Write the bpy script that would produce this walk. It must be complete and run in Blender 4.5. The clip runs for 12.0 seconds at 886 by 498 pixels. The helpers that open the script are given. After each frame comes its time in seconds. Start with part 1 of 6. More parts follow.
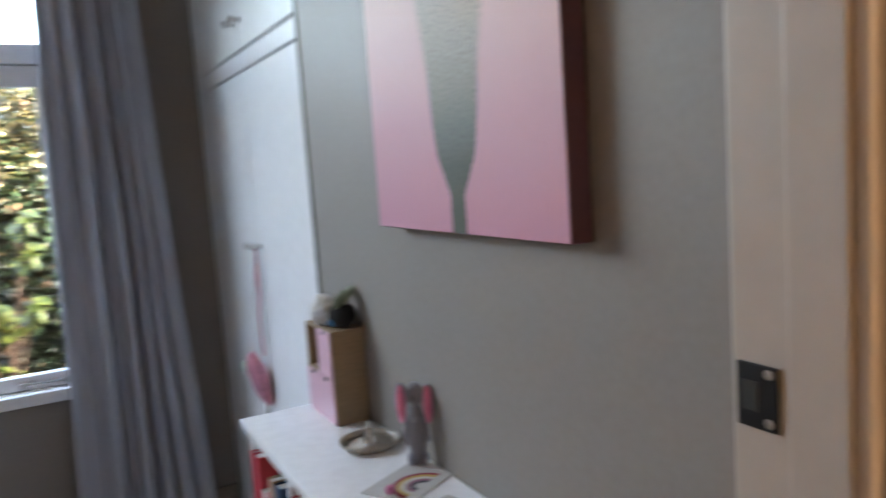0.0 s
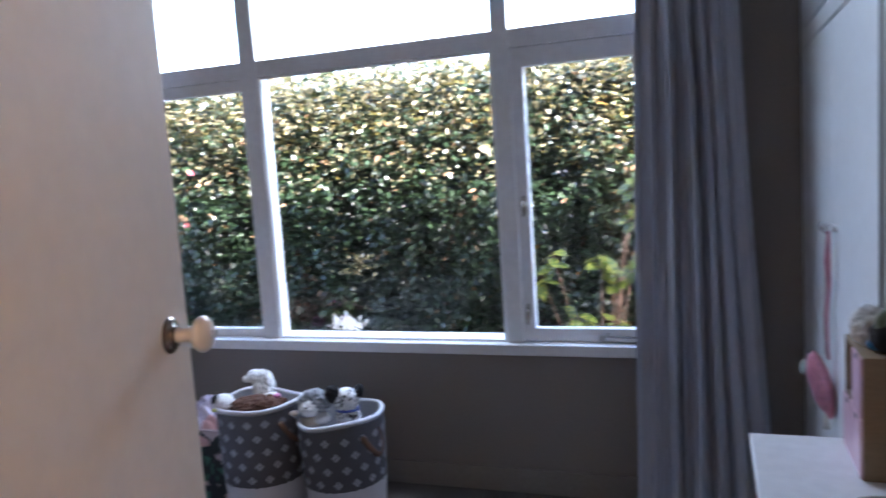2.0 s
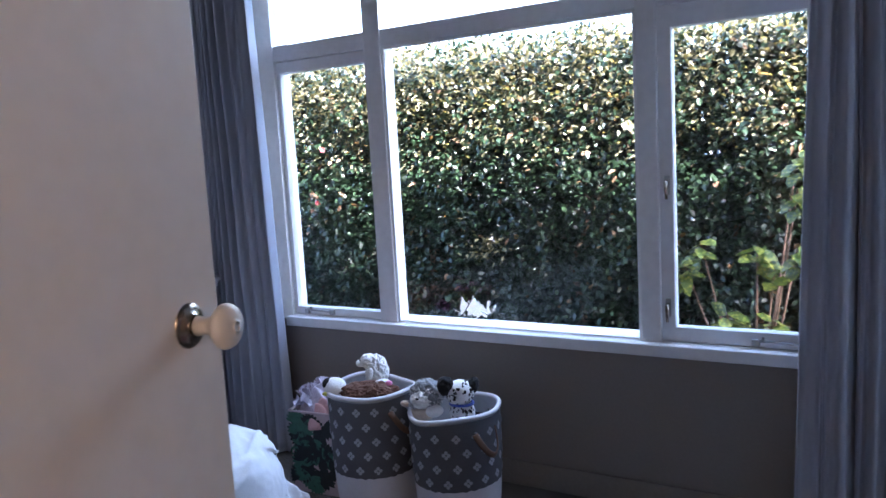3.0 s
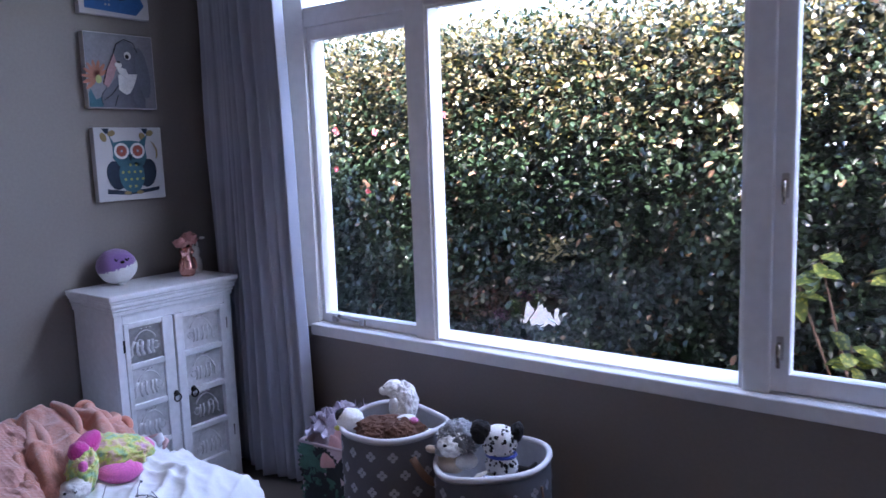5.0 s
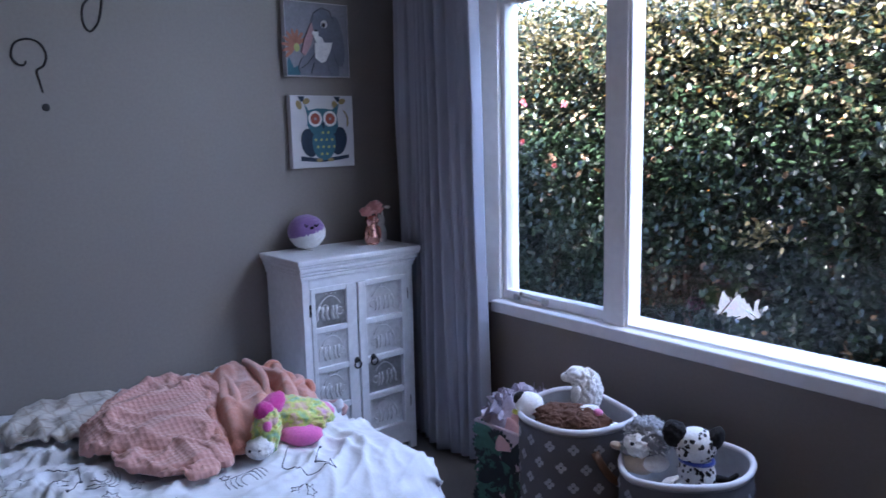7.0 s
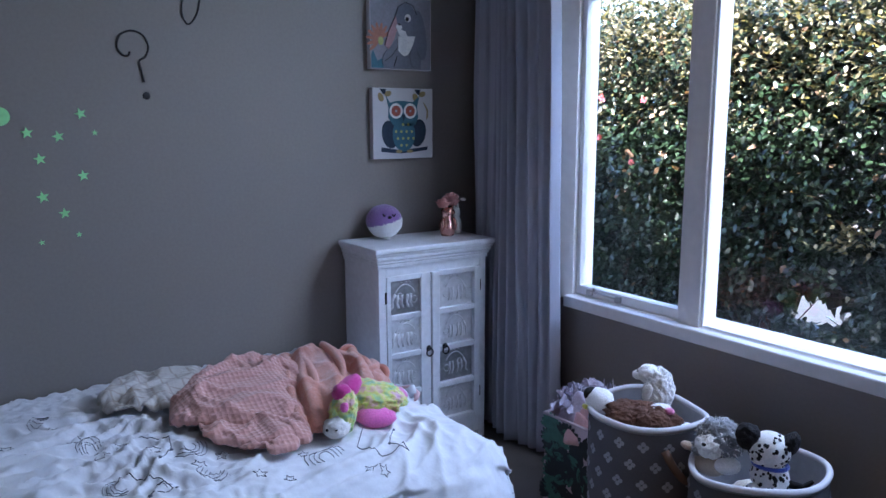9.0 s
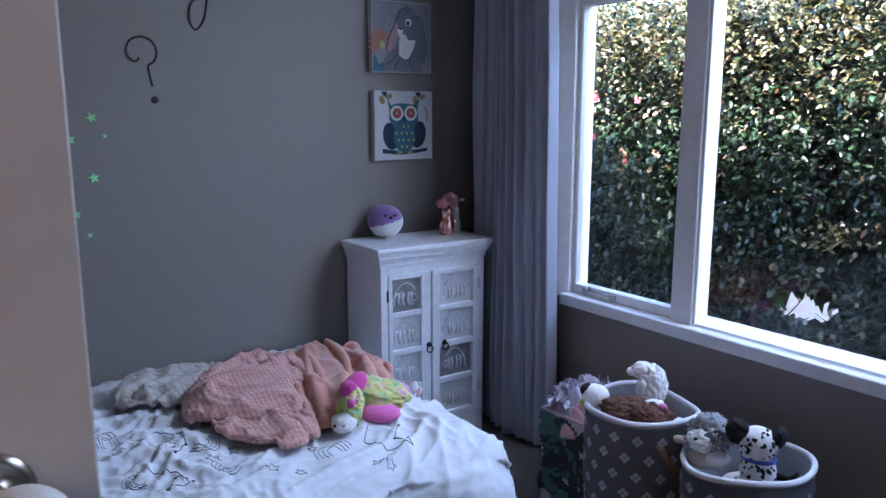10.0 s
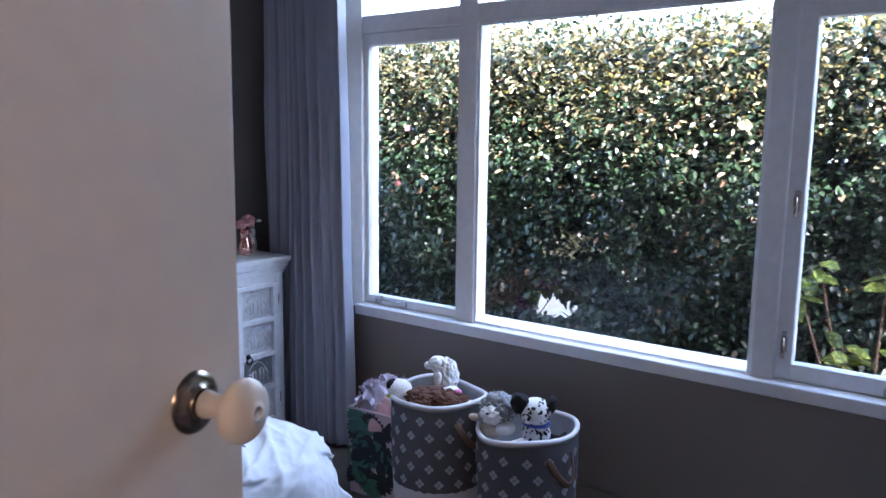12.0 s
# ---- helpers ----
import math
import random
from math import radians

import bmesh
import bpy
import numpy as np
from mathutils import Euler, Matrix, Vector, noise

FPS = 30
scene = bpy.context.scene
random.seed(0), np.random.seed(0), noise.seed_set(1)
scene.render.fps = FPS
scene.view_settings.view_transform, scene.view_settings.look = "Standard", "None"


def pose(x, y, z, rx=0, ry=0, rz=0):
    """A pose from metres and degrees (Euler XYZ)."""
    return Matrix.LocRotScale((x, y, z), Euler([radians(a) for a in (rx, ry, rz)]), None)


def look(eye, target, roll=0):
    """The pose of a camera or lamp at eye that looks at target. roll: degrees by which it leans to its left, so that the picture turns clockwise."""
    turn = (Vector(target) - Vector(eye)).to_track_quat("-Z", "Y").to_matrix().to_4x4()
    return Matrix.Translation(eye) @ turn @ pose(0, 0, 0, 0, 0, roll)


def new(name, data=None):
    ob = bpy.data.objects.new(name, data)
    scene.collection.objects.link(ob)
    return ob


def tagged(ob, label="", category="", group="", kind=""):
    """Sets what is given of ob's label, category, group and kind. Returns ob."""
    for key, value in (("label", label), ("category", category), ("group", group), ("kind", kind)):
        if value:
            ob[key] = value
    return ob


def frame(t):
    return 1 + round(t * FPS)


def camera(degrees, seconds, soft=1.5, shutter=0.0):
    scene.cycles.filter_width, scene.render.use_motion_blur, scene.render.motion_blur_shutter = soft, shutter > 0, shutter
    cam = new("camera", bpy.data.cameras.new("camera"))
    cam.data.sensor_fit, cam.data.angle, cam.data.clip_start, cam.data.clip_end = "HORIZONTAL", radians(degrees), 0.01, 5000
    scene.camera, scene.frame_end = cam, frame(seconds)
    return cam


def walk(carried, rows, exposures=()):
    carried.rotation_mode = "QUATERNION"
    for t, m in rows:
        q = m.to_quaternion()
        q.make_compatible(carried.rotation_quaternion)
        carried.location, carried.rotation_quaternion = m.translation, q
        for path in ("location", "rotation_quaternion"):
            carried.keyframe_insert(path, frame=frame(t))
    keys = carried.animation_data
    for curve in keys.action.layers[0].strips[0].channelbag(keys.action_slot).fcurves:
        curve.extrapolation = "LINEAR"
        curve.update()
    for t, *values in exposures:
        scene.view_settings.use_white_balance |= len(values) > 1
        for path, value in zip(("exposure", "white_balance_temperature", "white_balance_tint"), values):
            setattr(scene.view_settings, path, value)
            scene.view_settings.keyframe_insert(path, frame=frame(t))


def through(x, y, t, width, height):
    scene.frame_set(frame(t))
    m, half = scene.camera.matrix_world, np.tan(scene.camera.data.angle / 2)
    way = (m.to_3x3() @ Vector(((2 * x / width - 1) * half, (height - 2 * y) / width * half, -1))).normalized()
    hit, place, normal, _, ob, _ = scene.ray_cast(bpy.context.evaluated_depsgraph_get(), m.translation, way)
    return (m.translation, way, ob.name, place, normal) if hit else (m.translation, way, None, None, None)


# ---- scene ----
cam = camera(61.2, 12.0, 1.5, 0.5)
PATH = [
    (0, (2.651, -2.97, 1.312), (3.586, -1.217, 1.085), -4.0),
    (0.5, (2.728, -2.928, 1.299), (3.13, -0.98, 1.085), -4.1),
    (1, (2.802, -2.857, 1.298), (2.806, -0.869, 1.085), -3.9),
    (1.5, (2.873, -2.823, 1.313), (2.563, -0.859, 1.093), -3.9),
    (2, (2.931, -2.805, 1.324), (2.259, -0.934, 1.102), -3.8),
    (2.5, (2.935, -2.723, 1.305), (2.028, -0.955, 1.077), -3.5),
    (3, (2.892, -2.553, 1.287), (1.879, -0.846, 1.047), -3.2),
    (3.2, (2.897, -2.503, 1.287), (1.855, -0.813, 1.042), -3.3),
    (4.8, (2.751, -2.036, 1.284), (1.562, -0.45, 1.019), -1.8),
    (5, (2.711, -2.009, 1.277), (1.511, -0.431, 1.011), -2.0),
    (5.5, (2.638, -1.961, 1.264), (1.37, -0.437, 0.999), -1.5),
    (6, (2.616, -1.947, 1.26), (1.253, -0.51, 0.98), -1.2),
    (6.5, (2.6, -1.936, 1.257), (1.144, -0.597, 0.962), -1.3),
    (7, (2.594, -1.932, 1.256), (1.061, -0.685, 0.942), -1.3),
    (7.5, (2.593, -1.931, 1.256), (1.006, -0.759, 0.929), -1.3),
    (9.3, (2.622, -1.997, 1.268), (0.983, -0.903, 0.93), -0.2),
    (9.5, (2.631, -2.013, 1.293), (1.0, -0.911, 0.937), -0.2),
    (10, (2.653, -2.04, 1.305), (1.031, -0.926, 0.951), -0.0),
    (10.5, (2.68, -2.083, 1.314), (1.088, -0.921, 0.972), 0.2),
    (10.8, (2.690, -2.116, 1.317), (1.288, -0.754, 0.99), 0.7),
    (11, (2.691, -2.140, 1.319), (1.362, -0.692, 0.996), 0.9),
    (11.5, (2.707, -2.235, 1.32), (1.464, -0.7, 1.011), 1.0),
    (12, (2.735, -2.35, 1.324), (1.555, -0.762, 1.031), 0.7),
]
walk(cam, [(t, look(eye, target, roll)) for t, eye, target, roll in PATH],
     [(0, 5.42, 6700, 6), (0.6, 5.28, 6450, 9), (1.2, 5.05, 6250, 13), (2.5, 4.75, 5600, 12), (3.2, 4.64, 5450, 13), (4.8, 4.55, 5650, 22), (5.5, 4.48, 5550, 26), (6.5, 4.48, 5500, 21), (10.0, 4.42, 5450, 15), (11.0, 4.55, 5550, 17), (12.0, 4.72, 5550, 14)])

# ---- world, sun, exposure ----
scene.view_settings.exposure = 5.15
world = bpy.data.worlds.new("sky")
scene.world = world
world.use_nodes = True
wn = world.node_tree
sky = wn.nodes.new("ShaderNodeTexSky")
sky.sky_type, sky.sun_disc = "NISHITA", False
SUN_DIR = Vector((0.60, -0.36, 0.66)).normalized()
sky.sun_elevation = math.asin(SUN_DIR.z)
sky.dust_density = 3.0
sky.sun_rotation = math.atan2(SUN_DIR.x, SUN_DIR.y)
wn.links.new(sky.outputs[0], wn.nodes["Background"].inputs[0])
wn.nodes["Background"].inputs[1].default_value = 0.11
sun = new("sun", bpy.data.lights.new("sun", "SUN"))
sun.data.energy, sun.data.angle, sun.data.color = 3.1, radians(0.6), (1.0, 0.93, 0.82)
sun.matrix_world = look(SUN_DIR * 30, (0, 0, 0))
hall_light = new("hall_light", bpy.data.lights.new("hall_light", "POINT"))
hall_light.data.energy, hall_light.data.color, hall_light.data.shadow_soft_size = 1.70, (1.0, 0.70, 0.48), 0.12
hall_light.location = (3.90, -3.90, 1.95)
# added area lamp behind the top lights, standing in for skylight into the room
sky_fill = new("sky_fill", bpy.data.lights.new("sky_fill", "AREA"))
sky_fill.data.shape, sky_fill.data.size, sky_fill.data.size_y = "RECTANGLE", 1.60, 0.36
sky_fill.data.spread = math.radians(126)
sky_fill.data.energy, sky_fill.data.color = 1.20, (0.86, 0.92, 1.0)
sky_fill.matrix_world = look((1.62, 0.125, 1.99), (1.62, -0.875, 0.95))


# ---- materials ----
def surface(name, color, rough=0.6, var=0.10, fine=60.0, big=2.5, bump=0.15, dist=0.002, metal=0.0, sheen=0.0, obj=0.0, spec=0.5,
            island=0.0, stretch=(1, 1, 1)):
    """A plain surface with variation of tone at two scales, a fine relief and, if wanted, a change from object to object."""
    m = bpy.data.materials.new(name)
    m.use_nodes = True
    nt = m.node_tree
    b = nt.nodes["Principled BSDF"]
    co = nt.nodes.new("ShaderNodeTexCoord")
    mp = nt.nodes.new("ShaderNodeMapping")
    mp.inputs["Scale"].default_value = stretch
    nt.links.new(co.outputs["Object"], mp.inputs[0])
    tone = None
    for sc, amount in ((fine, var), (big, var * 0.9)):
        n = nt.nodes.new("ShaderNodeTexNoise")
        n.inputs["Scale"].default_value, n.inputs["Detail"].default_value = sc, 4
        nt.links.new(mp.outputs[0], n.inputs["Vector"])
        r = nt.nodes.new("ShaderNodeMapRange")
        r.inputs["From Min"].default_value, r.inputs["From Max"].default_value = 0.25, 0.75
        r.inputs["To Min"].default_value, r.inputs["To Max"].default_value = 1 - amount, 1 + amount
        nt.links.new(n.outputs[0], r.inputs[0])
        if tone is None:
            tone, grain = r, n
        else:
            mul = nt.nodes.new("ShaderNodeMath")
            mul.operation = "MULTIPLY"
            nt.links.new(tone.outputs[0], mul.inputs[0])
            nt.links.new(r.outputs[0], mul.inputs[1])
            tone = mul
    for amount, node, out in ((obj, "ShaderNodeObjectInfo", "Random"), (island, "ShaderNodeNewGeometry", "Random Per Island")):
        if amount:
            o = nt.nodes.new(node)
            r = nt.nodes.new("ShaderNodeMapRange")
            r.inputs["To Min"].default_value, r.inputs["To Max"].default_value = 1 - amount, 1 + amount
            nt.links.new(o.outputs[out], r.inputs[0])
            mul = nt.nodes.new("ShaderNodeMath")
            mul.operation = "MULTIPLY"
            nt.links.new(tone.outputs[0], mul.inputs[0])
            nt.links.new(r.outputs[0], mul.inputs[1])
            tone = mul
    sc = nt.nodes.new("ShaderNodeVectorMath")
    sc.operation = "SCALE"
    sc.inputs[0].default_value = color
    nt.links.new(tone.outputs[0], sc.inputs["Scale"])
    nt.links.new(sc.outputs[0], b.inputs["Base Color"])
    b.inputs["Roughness"].default_value, b.inputs["Metallic"].default_value = rough, metal
    b.inputs["Specular IOR Level"].default_value = spec
    if sheen:
        b.inputs["Sheen Weight"].default_value = sheen
    if bump:
        bp = nt.nodes.new("ShaderNodeBump")
        bp.inputs["Strength"].default_value, bp.inputs["Distance"].default_value = bump, dist
        nt.links.new(grain.outputs[0], bp.inputs["Height"])
        nt.links.new(bp.outputs[0], b.inputs["Normal"])
    return m


def weave(name, color, size=0.01, depth=0.002, rough=0.9, **kw):
    """Cloth with a woven grid of small pits."""
    m = surface(name, color, rough=rough, bump=0, sheen=0.3, **kw)
    nt = m.node_tree
    b = nt.nodes["Principled BSDF"]
    co = nt.nodes.new("ShaderNodeTexCoord")
    v = nt.nodes.new("ShaderNodeTexVoronoi")
    v.inputs["Scale"].default_value, v.inputs["Randomness"].default_value = 1 / size, 0.15
    nt.links.new(co.outputs["Object"], v.inputs["Vector"])
    bp = nt.nodes.new("ShaderNodeBump")
    bp.inputs["Strength"].default_value, bp.inputs["Distance"].default_value = 0.9, depth
    nt.links.new(v.outputs["Distance"], bp.inputs["Height"])
    nt.links.new(bp.outputs[0], b.inputs["Normal"])
    return m


def clear_glass(name):
    m = bpy.data.materials.new(name)
    m.use_nodes = True
    nt = m.node_tree
    nt.nodes.remove(nt.nodes["Principled BSDF"])
    tr, gl = nt.nodes.new("ShaderNodeBsdfTransparent"), nt.nodes.new("ShaderNodeBsdfGlossy")
    mix, lw = nt.nodes.new("ShaderNodeMixShader"), nt.nodes.new("ShaderNodeLayerWeight")
    tr.inputs[0].default_value = (0.95, 0.965, 0.965, 1)
    gl.inputs["Roughness"].default_value = 0.02
    pw, sc = nt.nodes.new("ShaderNodeMath"), nt.nodes.new("ShaderNodeMath")
    pw.operation, pw.inputs[1].default_value = "POWER", 4.0
    sc.operation, sc.inputs[1].default_value, sc.inputs[2].default_value = "MULTIPLY_ADD", 0.8, 0.03
    nt.links.new(lw.outputs["Facing"], pw.inputs[0])
    nt.links.new(pw.outputs[0], sc.inputs[0])
    nt.links.new(sc.outputs[0], mix.inputs[0])
    nt.links.new(tr.outputs[0], mix.inputs[1])
    nt.links.new(gl.outputs[0], mix.inputs[2])
    nt.links.new(mix.outputs[0], nt.nodes["Material Output"].inputs[0])
    return m


def foliage(name, color, rough=0.28, island=0.5, through=0.15):
    m = surface(name, color, rough=rough, var=0.15, fine=25, big=1.2, bump=0.1, island=island, spec=0.35)
    nt = m.node_tree
    b = nt.nodes["Principled BSDF"]
    tr = nt.nodes.new("ShaderNodeBsdfTranslucent")
    mix = nt.nodes.new("ShaderNodeMixShader")
    mix.inputs[0].default_value = through
    tr.inputs[0].default_value = (color[0] * 2.6, color[1] * 2.4, color[2] * 1.2, 1)
    nt.links.new(b.outputs[0], mix.inputs[1])
    nt.links.new(tr.outputs[0], mix.inputs[2])
    nt.links.new(mix.outputs[0], nt.nodes["Material Output"].inputs[0])
    return m


M_WALL = surface("taupe_wall_paint", (0.245, 0.218, 0.198), 0.55, 0.05, 90, 1.2, 0.12, 0.001)
M_CEIL = surface("white_ceiling_paint", (0.52, 0.51, 0.50), 0.8, 0.03)
M_HALL = surface("warm_hall_paint", (0.62, 0.52, 0.40), 0.6, 0.05)
M_WHITE = surface("white_gloss_paint", (0.82, 0.82, 0.83), 0.32, 0.05, 35, 3, 0.12, 0.001)
M_DOOR = surface("cream_door_paint", (0.66, 0.62, 0.57), 0.6, 0.04, 30, 1.5, 0.12, 0.001)
# door paint darkened for the frame: its weaker light is put into the colour
M_DOOR_DIM = surface("dimmed_door_paint", (0.40, 0.365, 0.33), 0.5, 0.05, 30, 1.5, 0.12, 0.001)
M_TRIM = surface("baseboard_paint", (0.25, 0.225, 0.20), 0.5, 0.08)
M_CARPET = surface("brown_carpet", (0.075, 0.062, 0.055), 0.95, 0.35, 220, 5, 1.0, 0.006, sheen=0.2)
M_CURTAIN = surface("grey_curtain_cloth", (0.37, 0.375, 0.43), 0.85, 0.07, 300, 4, 0.25, 0.001, sheen=0.25)
M_GLASS = clear_glass("window_glass")
M_STEEL = surface("worn_steel", (0.45, 0.44, 0.43), 0.3, 0.15, 40, 6, 0.1, 0.001, metal=1.0)
M_BRASS = surface("aged_brass", (0.30, 0.25, 0.20), 0.25, 0.2, 50, 8, 0.1, 0.001, metal=1.0)
# near-black that stands in for shade inside small recesses
M_DARK = surface("recess_shade", (0.02, 0.02, 0.02), 0.7, 0.1)
M_IRON = surface("black_iron", (0.015, 0.015, 0.016), 0.45, 0.2, metal=0.6)
M_PORCELAIN = surface("cream_porcelain", (0.66, 0.62, 0.57), 0.5, 0.03, bump=0)
M_SOIL = surface("garden_soil", (0.05, 0.04, 0.03), 0.95, 0.4, 20, 2, 0.8, 0.02)
M_ASPHALT = surface("driveway_asphalt", (0.030, 0.030, 0.032), 0.95, 0.1, 30, 0.8, 0.4, 0.004, spec=0.1)
M_BARK = surface("red_brown_bark", (0.13, 0.075, 0.05), 0.9, 0.3, 60, 6, 0.7, 0.006)
M_ROOF = surface("eave_paint", (0.45, 0.45, 0.45), 0.7, 0.06)
# Leaf tones hold light: near-black for the shaded body, pale for the sunlit top.
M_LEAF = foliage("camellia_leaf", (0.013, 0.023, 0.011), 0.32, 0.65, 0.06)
M_LEAF_LIT = foliage("sunlit_leaf", (0.165, 0.142, 0.085), 0.42, 0.55, 0.25)
M_LEAF_DRY = foliage("dry_leaf", (0.20, 0.115, 0.07), 0.6, 0.4, 0.3)


# ---- mesh tools ----
def part(name, bm, material, parent=None, label="", smooth=False, at=None):
    me = bpy.data.meshes.new(name)
    bm.to_mesh(me)
    bm.free()
    for m in material if isinstance(material, (list, tuple)) else [material]:
        me.materials.append(m)
    if smooth:
        me.polygons.foreach_set("use_smooth", [True] * len(me.polygons))
    ob = new(name, me)
    if parent:
        ob.parent = parent
    if at is not None:
        ob.matrix_basis = at if isinstance(at, Matrix) else Matrix.Translation(at)
    if label:
        ob["label"] = label
    return ob


def thing(name, label, category, group="", kind="", at=(0, 0, 0), turn=0.0):
    ob = new(name)
    ob.empty_display_size = 0.05
    ob.matrix_basis = pose(*at, 0, 0, turn)
    return tagged(ob, label, category, group, kind)


def box(lo, hi, bevel=0.0, bm=None, seg=2, slot=0):
    """A box from corner to corner, with rounded edges."""
    bm = bm or bmesh.new()
    lo, hi = Vector(lo), Vector(hi)
    r = bmesh.ops.create_cube(bm, size=1.0, matrix=Matrix.LocRotScale((lo + hi) / 2, None, hi - lo))
    for fc in {fc for v in r["verts"] for fc in v.link_faces}:
        fc.material_index = slot
    if bevel:
        bmesh.ops.bevel(bm, geom=list({e for v in r["verts"] for e in v.link_edges}), offset=bevel, segments=seg, affect="EDGES", profile=0.5,
                        clamp_overlap=True)
    return bm


def lathe(profile, n=24, bm=None, m=Matrix(), slot=0):
    """A turned body from (radius, height) pairs."""
    bm = bm or bmesh.new()
    rings = []
    for r, z in profile:
        if r < 1e-5:
            rings.append([bm.verts.new(m @ Vector((0, 0, z)))])
        else:
            rings.append([bm.verts.new(m @ Vector((r * math.cos(math.tau * i / n), r * math.sin(math.tau * i / n), z))) for i in range(n)])
    for a, b in zip(rings, rings[1:]):
        for i in range(n):
            j = (i + 1) % n
            if len(a) == 1 and len(b) == 1:
                continue
            if len(a) == 1:
                fc = bm.faces.new((a[0], b[i], b[j]))
            elif len(b) == 1:
                fc = bm.faces.new((a[i], a[j], b[0]))
            else:
                fc = bm.faces.new((a[i], a[j], b[j], b[i]))
            fc.material_index = slot
    return bm


def tube(points, r, n=8, bm=None, closed=False, slot=0, flat=1.0):
    """A round rod along points; r may be a list. flat squeezes it along the second axis."""
    bm = bm or bmesh.new()
    pts = [Vector(p) for p in points]
    rs = r if isinstance(r, (list, tuple)) else [r] * len(pts)
    rings, side = [], None
    for i, p in enumerate(pts):
        a = pts[i - 1] if i or closed else p
        b = pts[(i + 1) % len(pts)] if i + 1 < len(pts) or closed else p
        d = (b - a).normalized()
        if side is None:
            side = d.orthogonal().normalized()
        side = (side - d * side.dot(d)).normalized()
        up = d.cross(side)
        rings.append([bm.verts.new(p + rs[i] * (math.cos(math.tau * k / n) * side + flat * math.sin(math.tau * k / n) * up)) for k in range(n)])
    for i in range(len(rings) - (0 if closed else 1)):
        a, b = rings[i], rings[(i + 1) % len(rings)]
        for k in range(n):
            bm.faces.new((a[k], a[(k + 1) % n], b[(k + 1) % n], b[k])).material_index = slot
    if not closed:
        bm.faces.new(rings[0][::-1]).material_index = slot
        bm.faces.new(rings[-1]).material_index = slot
    return bm


def blob(c, size, bm=None, turn=(0, 0, 0), rough=0.0, freq=8.0, sub=3, slot=0):
    """A rounded, slightly uneven body."""
    bm = bm or bmesh.new()
    r = bmesh.ops.create_icosphere(bm, subdivisions=sub, radius=1.0)
    m = pose(*c, *turn)
    s = Vector(size)
    for v in r["verts"]:
        d = v.co.normalized()
        k = 1 + rough * noise.noise(d * freq + Vector(c) * 7)
        v.co = m @ Vector((d.x * s.x * k, d.y * s.y * k, d.z * s.z * k))
    for fc in {fc for v in r["verts"] for fc in v.link_faces}:
        fc.material_index = slot
    return bm


def sheet(nu, nv, fn, thick=0.0, bm=None, slot=0):
    """A cloth of nu x nv cells, fn(u, v) giving its places for u, v from 0 to 1; with thickness it gets a back and a rim."""
    bm = bm or bmesh.new()
    g = [[bm.verts.new(fn(i / nu, j / nv)) for j in range(nv + 1)] for i in range(nu + 1)]
    fs = [bm.faces.new((g[i][j], g[i + 1][j], g[i + 1][j + 1], g[i][j + 1])) for i in range(nu) for j in range(nv)]
    for fc in fs:
        fc.material_index = slot
    if thick:
        bm.normal_update()
        b = [[bm.verts.new(v.co - v.normal * thick) for v in row] for row in g]
        for i in range(nu):
            for j in range(nv):
                bm.faces.new((b[i][j], b[i][j + 1], b[i + 1][j + 1], b[i + 1][j])).material_index = slot
        loop = [(i, 0) for i in range(nu)] + [(nu, j) for j in range(nv)] + [(i, nv) for i in range(nu, 0, -1)] + [(0, j) for j in range(nv, 0, -1)]
        for (i, j), (k, l) in zip(loop, loop[1:] + loop[:1]):
            bm.faces.new((g[i][j], b[i][j], b[k][l], g[k][l])).material_index = slot
    return bm


def prism(points, depth, m=Matrix(), bm=None, slot=0):
    """A flat outline in x, y, raised by depth along z."""
    bm = bm or bmesh.new()
    lo = [bm.verts.new(m @ Vector((x, y, 0))) for x, y in points]
    hi = [bm.verts.new(m @ Vector((x, y, depth))) for x, y in points]
    n = len(points)
    fs = [bm.faces.new(lo[::-1]), bm.faces.new(hi)] + [bm.faces.new((lo[i], lo[(i + 1) % n], hi[(i + 1) % n], hi[i])) for i in range(n)]
    for fc in fs:
        fc.material_index = slot
    return bm


def smooth_line(pts, n=6):
    """A rounded line through points."""
    out = []
    q = [pts[0], *pts, pts[-1]]
    for i in range(1, len(q) - 2):
        a, b, c, d = (Vector(v) for v in q[i - 1 : i + 3])
        for k in range(n):
            t = k / n
            out.append(0.5 * ((2 * b) + (c - a) * t + (2 * a - 5 * b + 4 * c - d) * t * t + (3 * b - a - 3 * c + d) * t ** 3))
    out.append(Vector(pts[-1]))
    return out


def ring_of(n, fn):
    return [fn(math.tau * i / n) for i in range(n)]


def ellipse(cx, cy, rx, ry, n=20, a0=0.0):
    c, s = math.cos(a0), math.sin(a0)
    return [(cx + rx * math.cos(t) * c - ry * math.sin(t) * s, cy + rx * math.cos(t) * s + ry * math.sin(t) * c)
            for t in (math.tau * i / n for i in range(n))]


def star_points(r, inner=0.42, a0=90):
    return [((r if i % 2 == 0 else r * inner) * math.cos(radians(a0 + 36 * i)), (r if i % 2 == 0 else r * inner) * math.sin(radians(a0 + 36 * i)))
            for i in range(10)]


def structure(name, bm, material, label, category, smooth=False):
    return tagged(part(name, bm, material, smooth=smooth), label, category, kind="structure")


# ---- the room ----
ROOM_E, ROOM_S, ROOM_H = 3.23, -2.63, 2.45
WIN_L, WIN_R, WIN_B, WIN_T = 0.495, 2.78, 0.60, 2.20
DOOR_L, DOOR_R, DOOR_H = 2.41, 3.043, 2.03

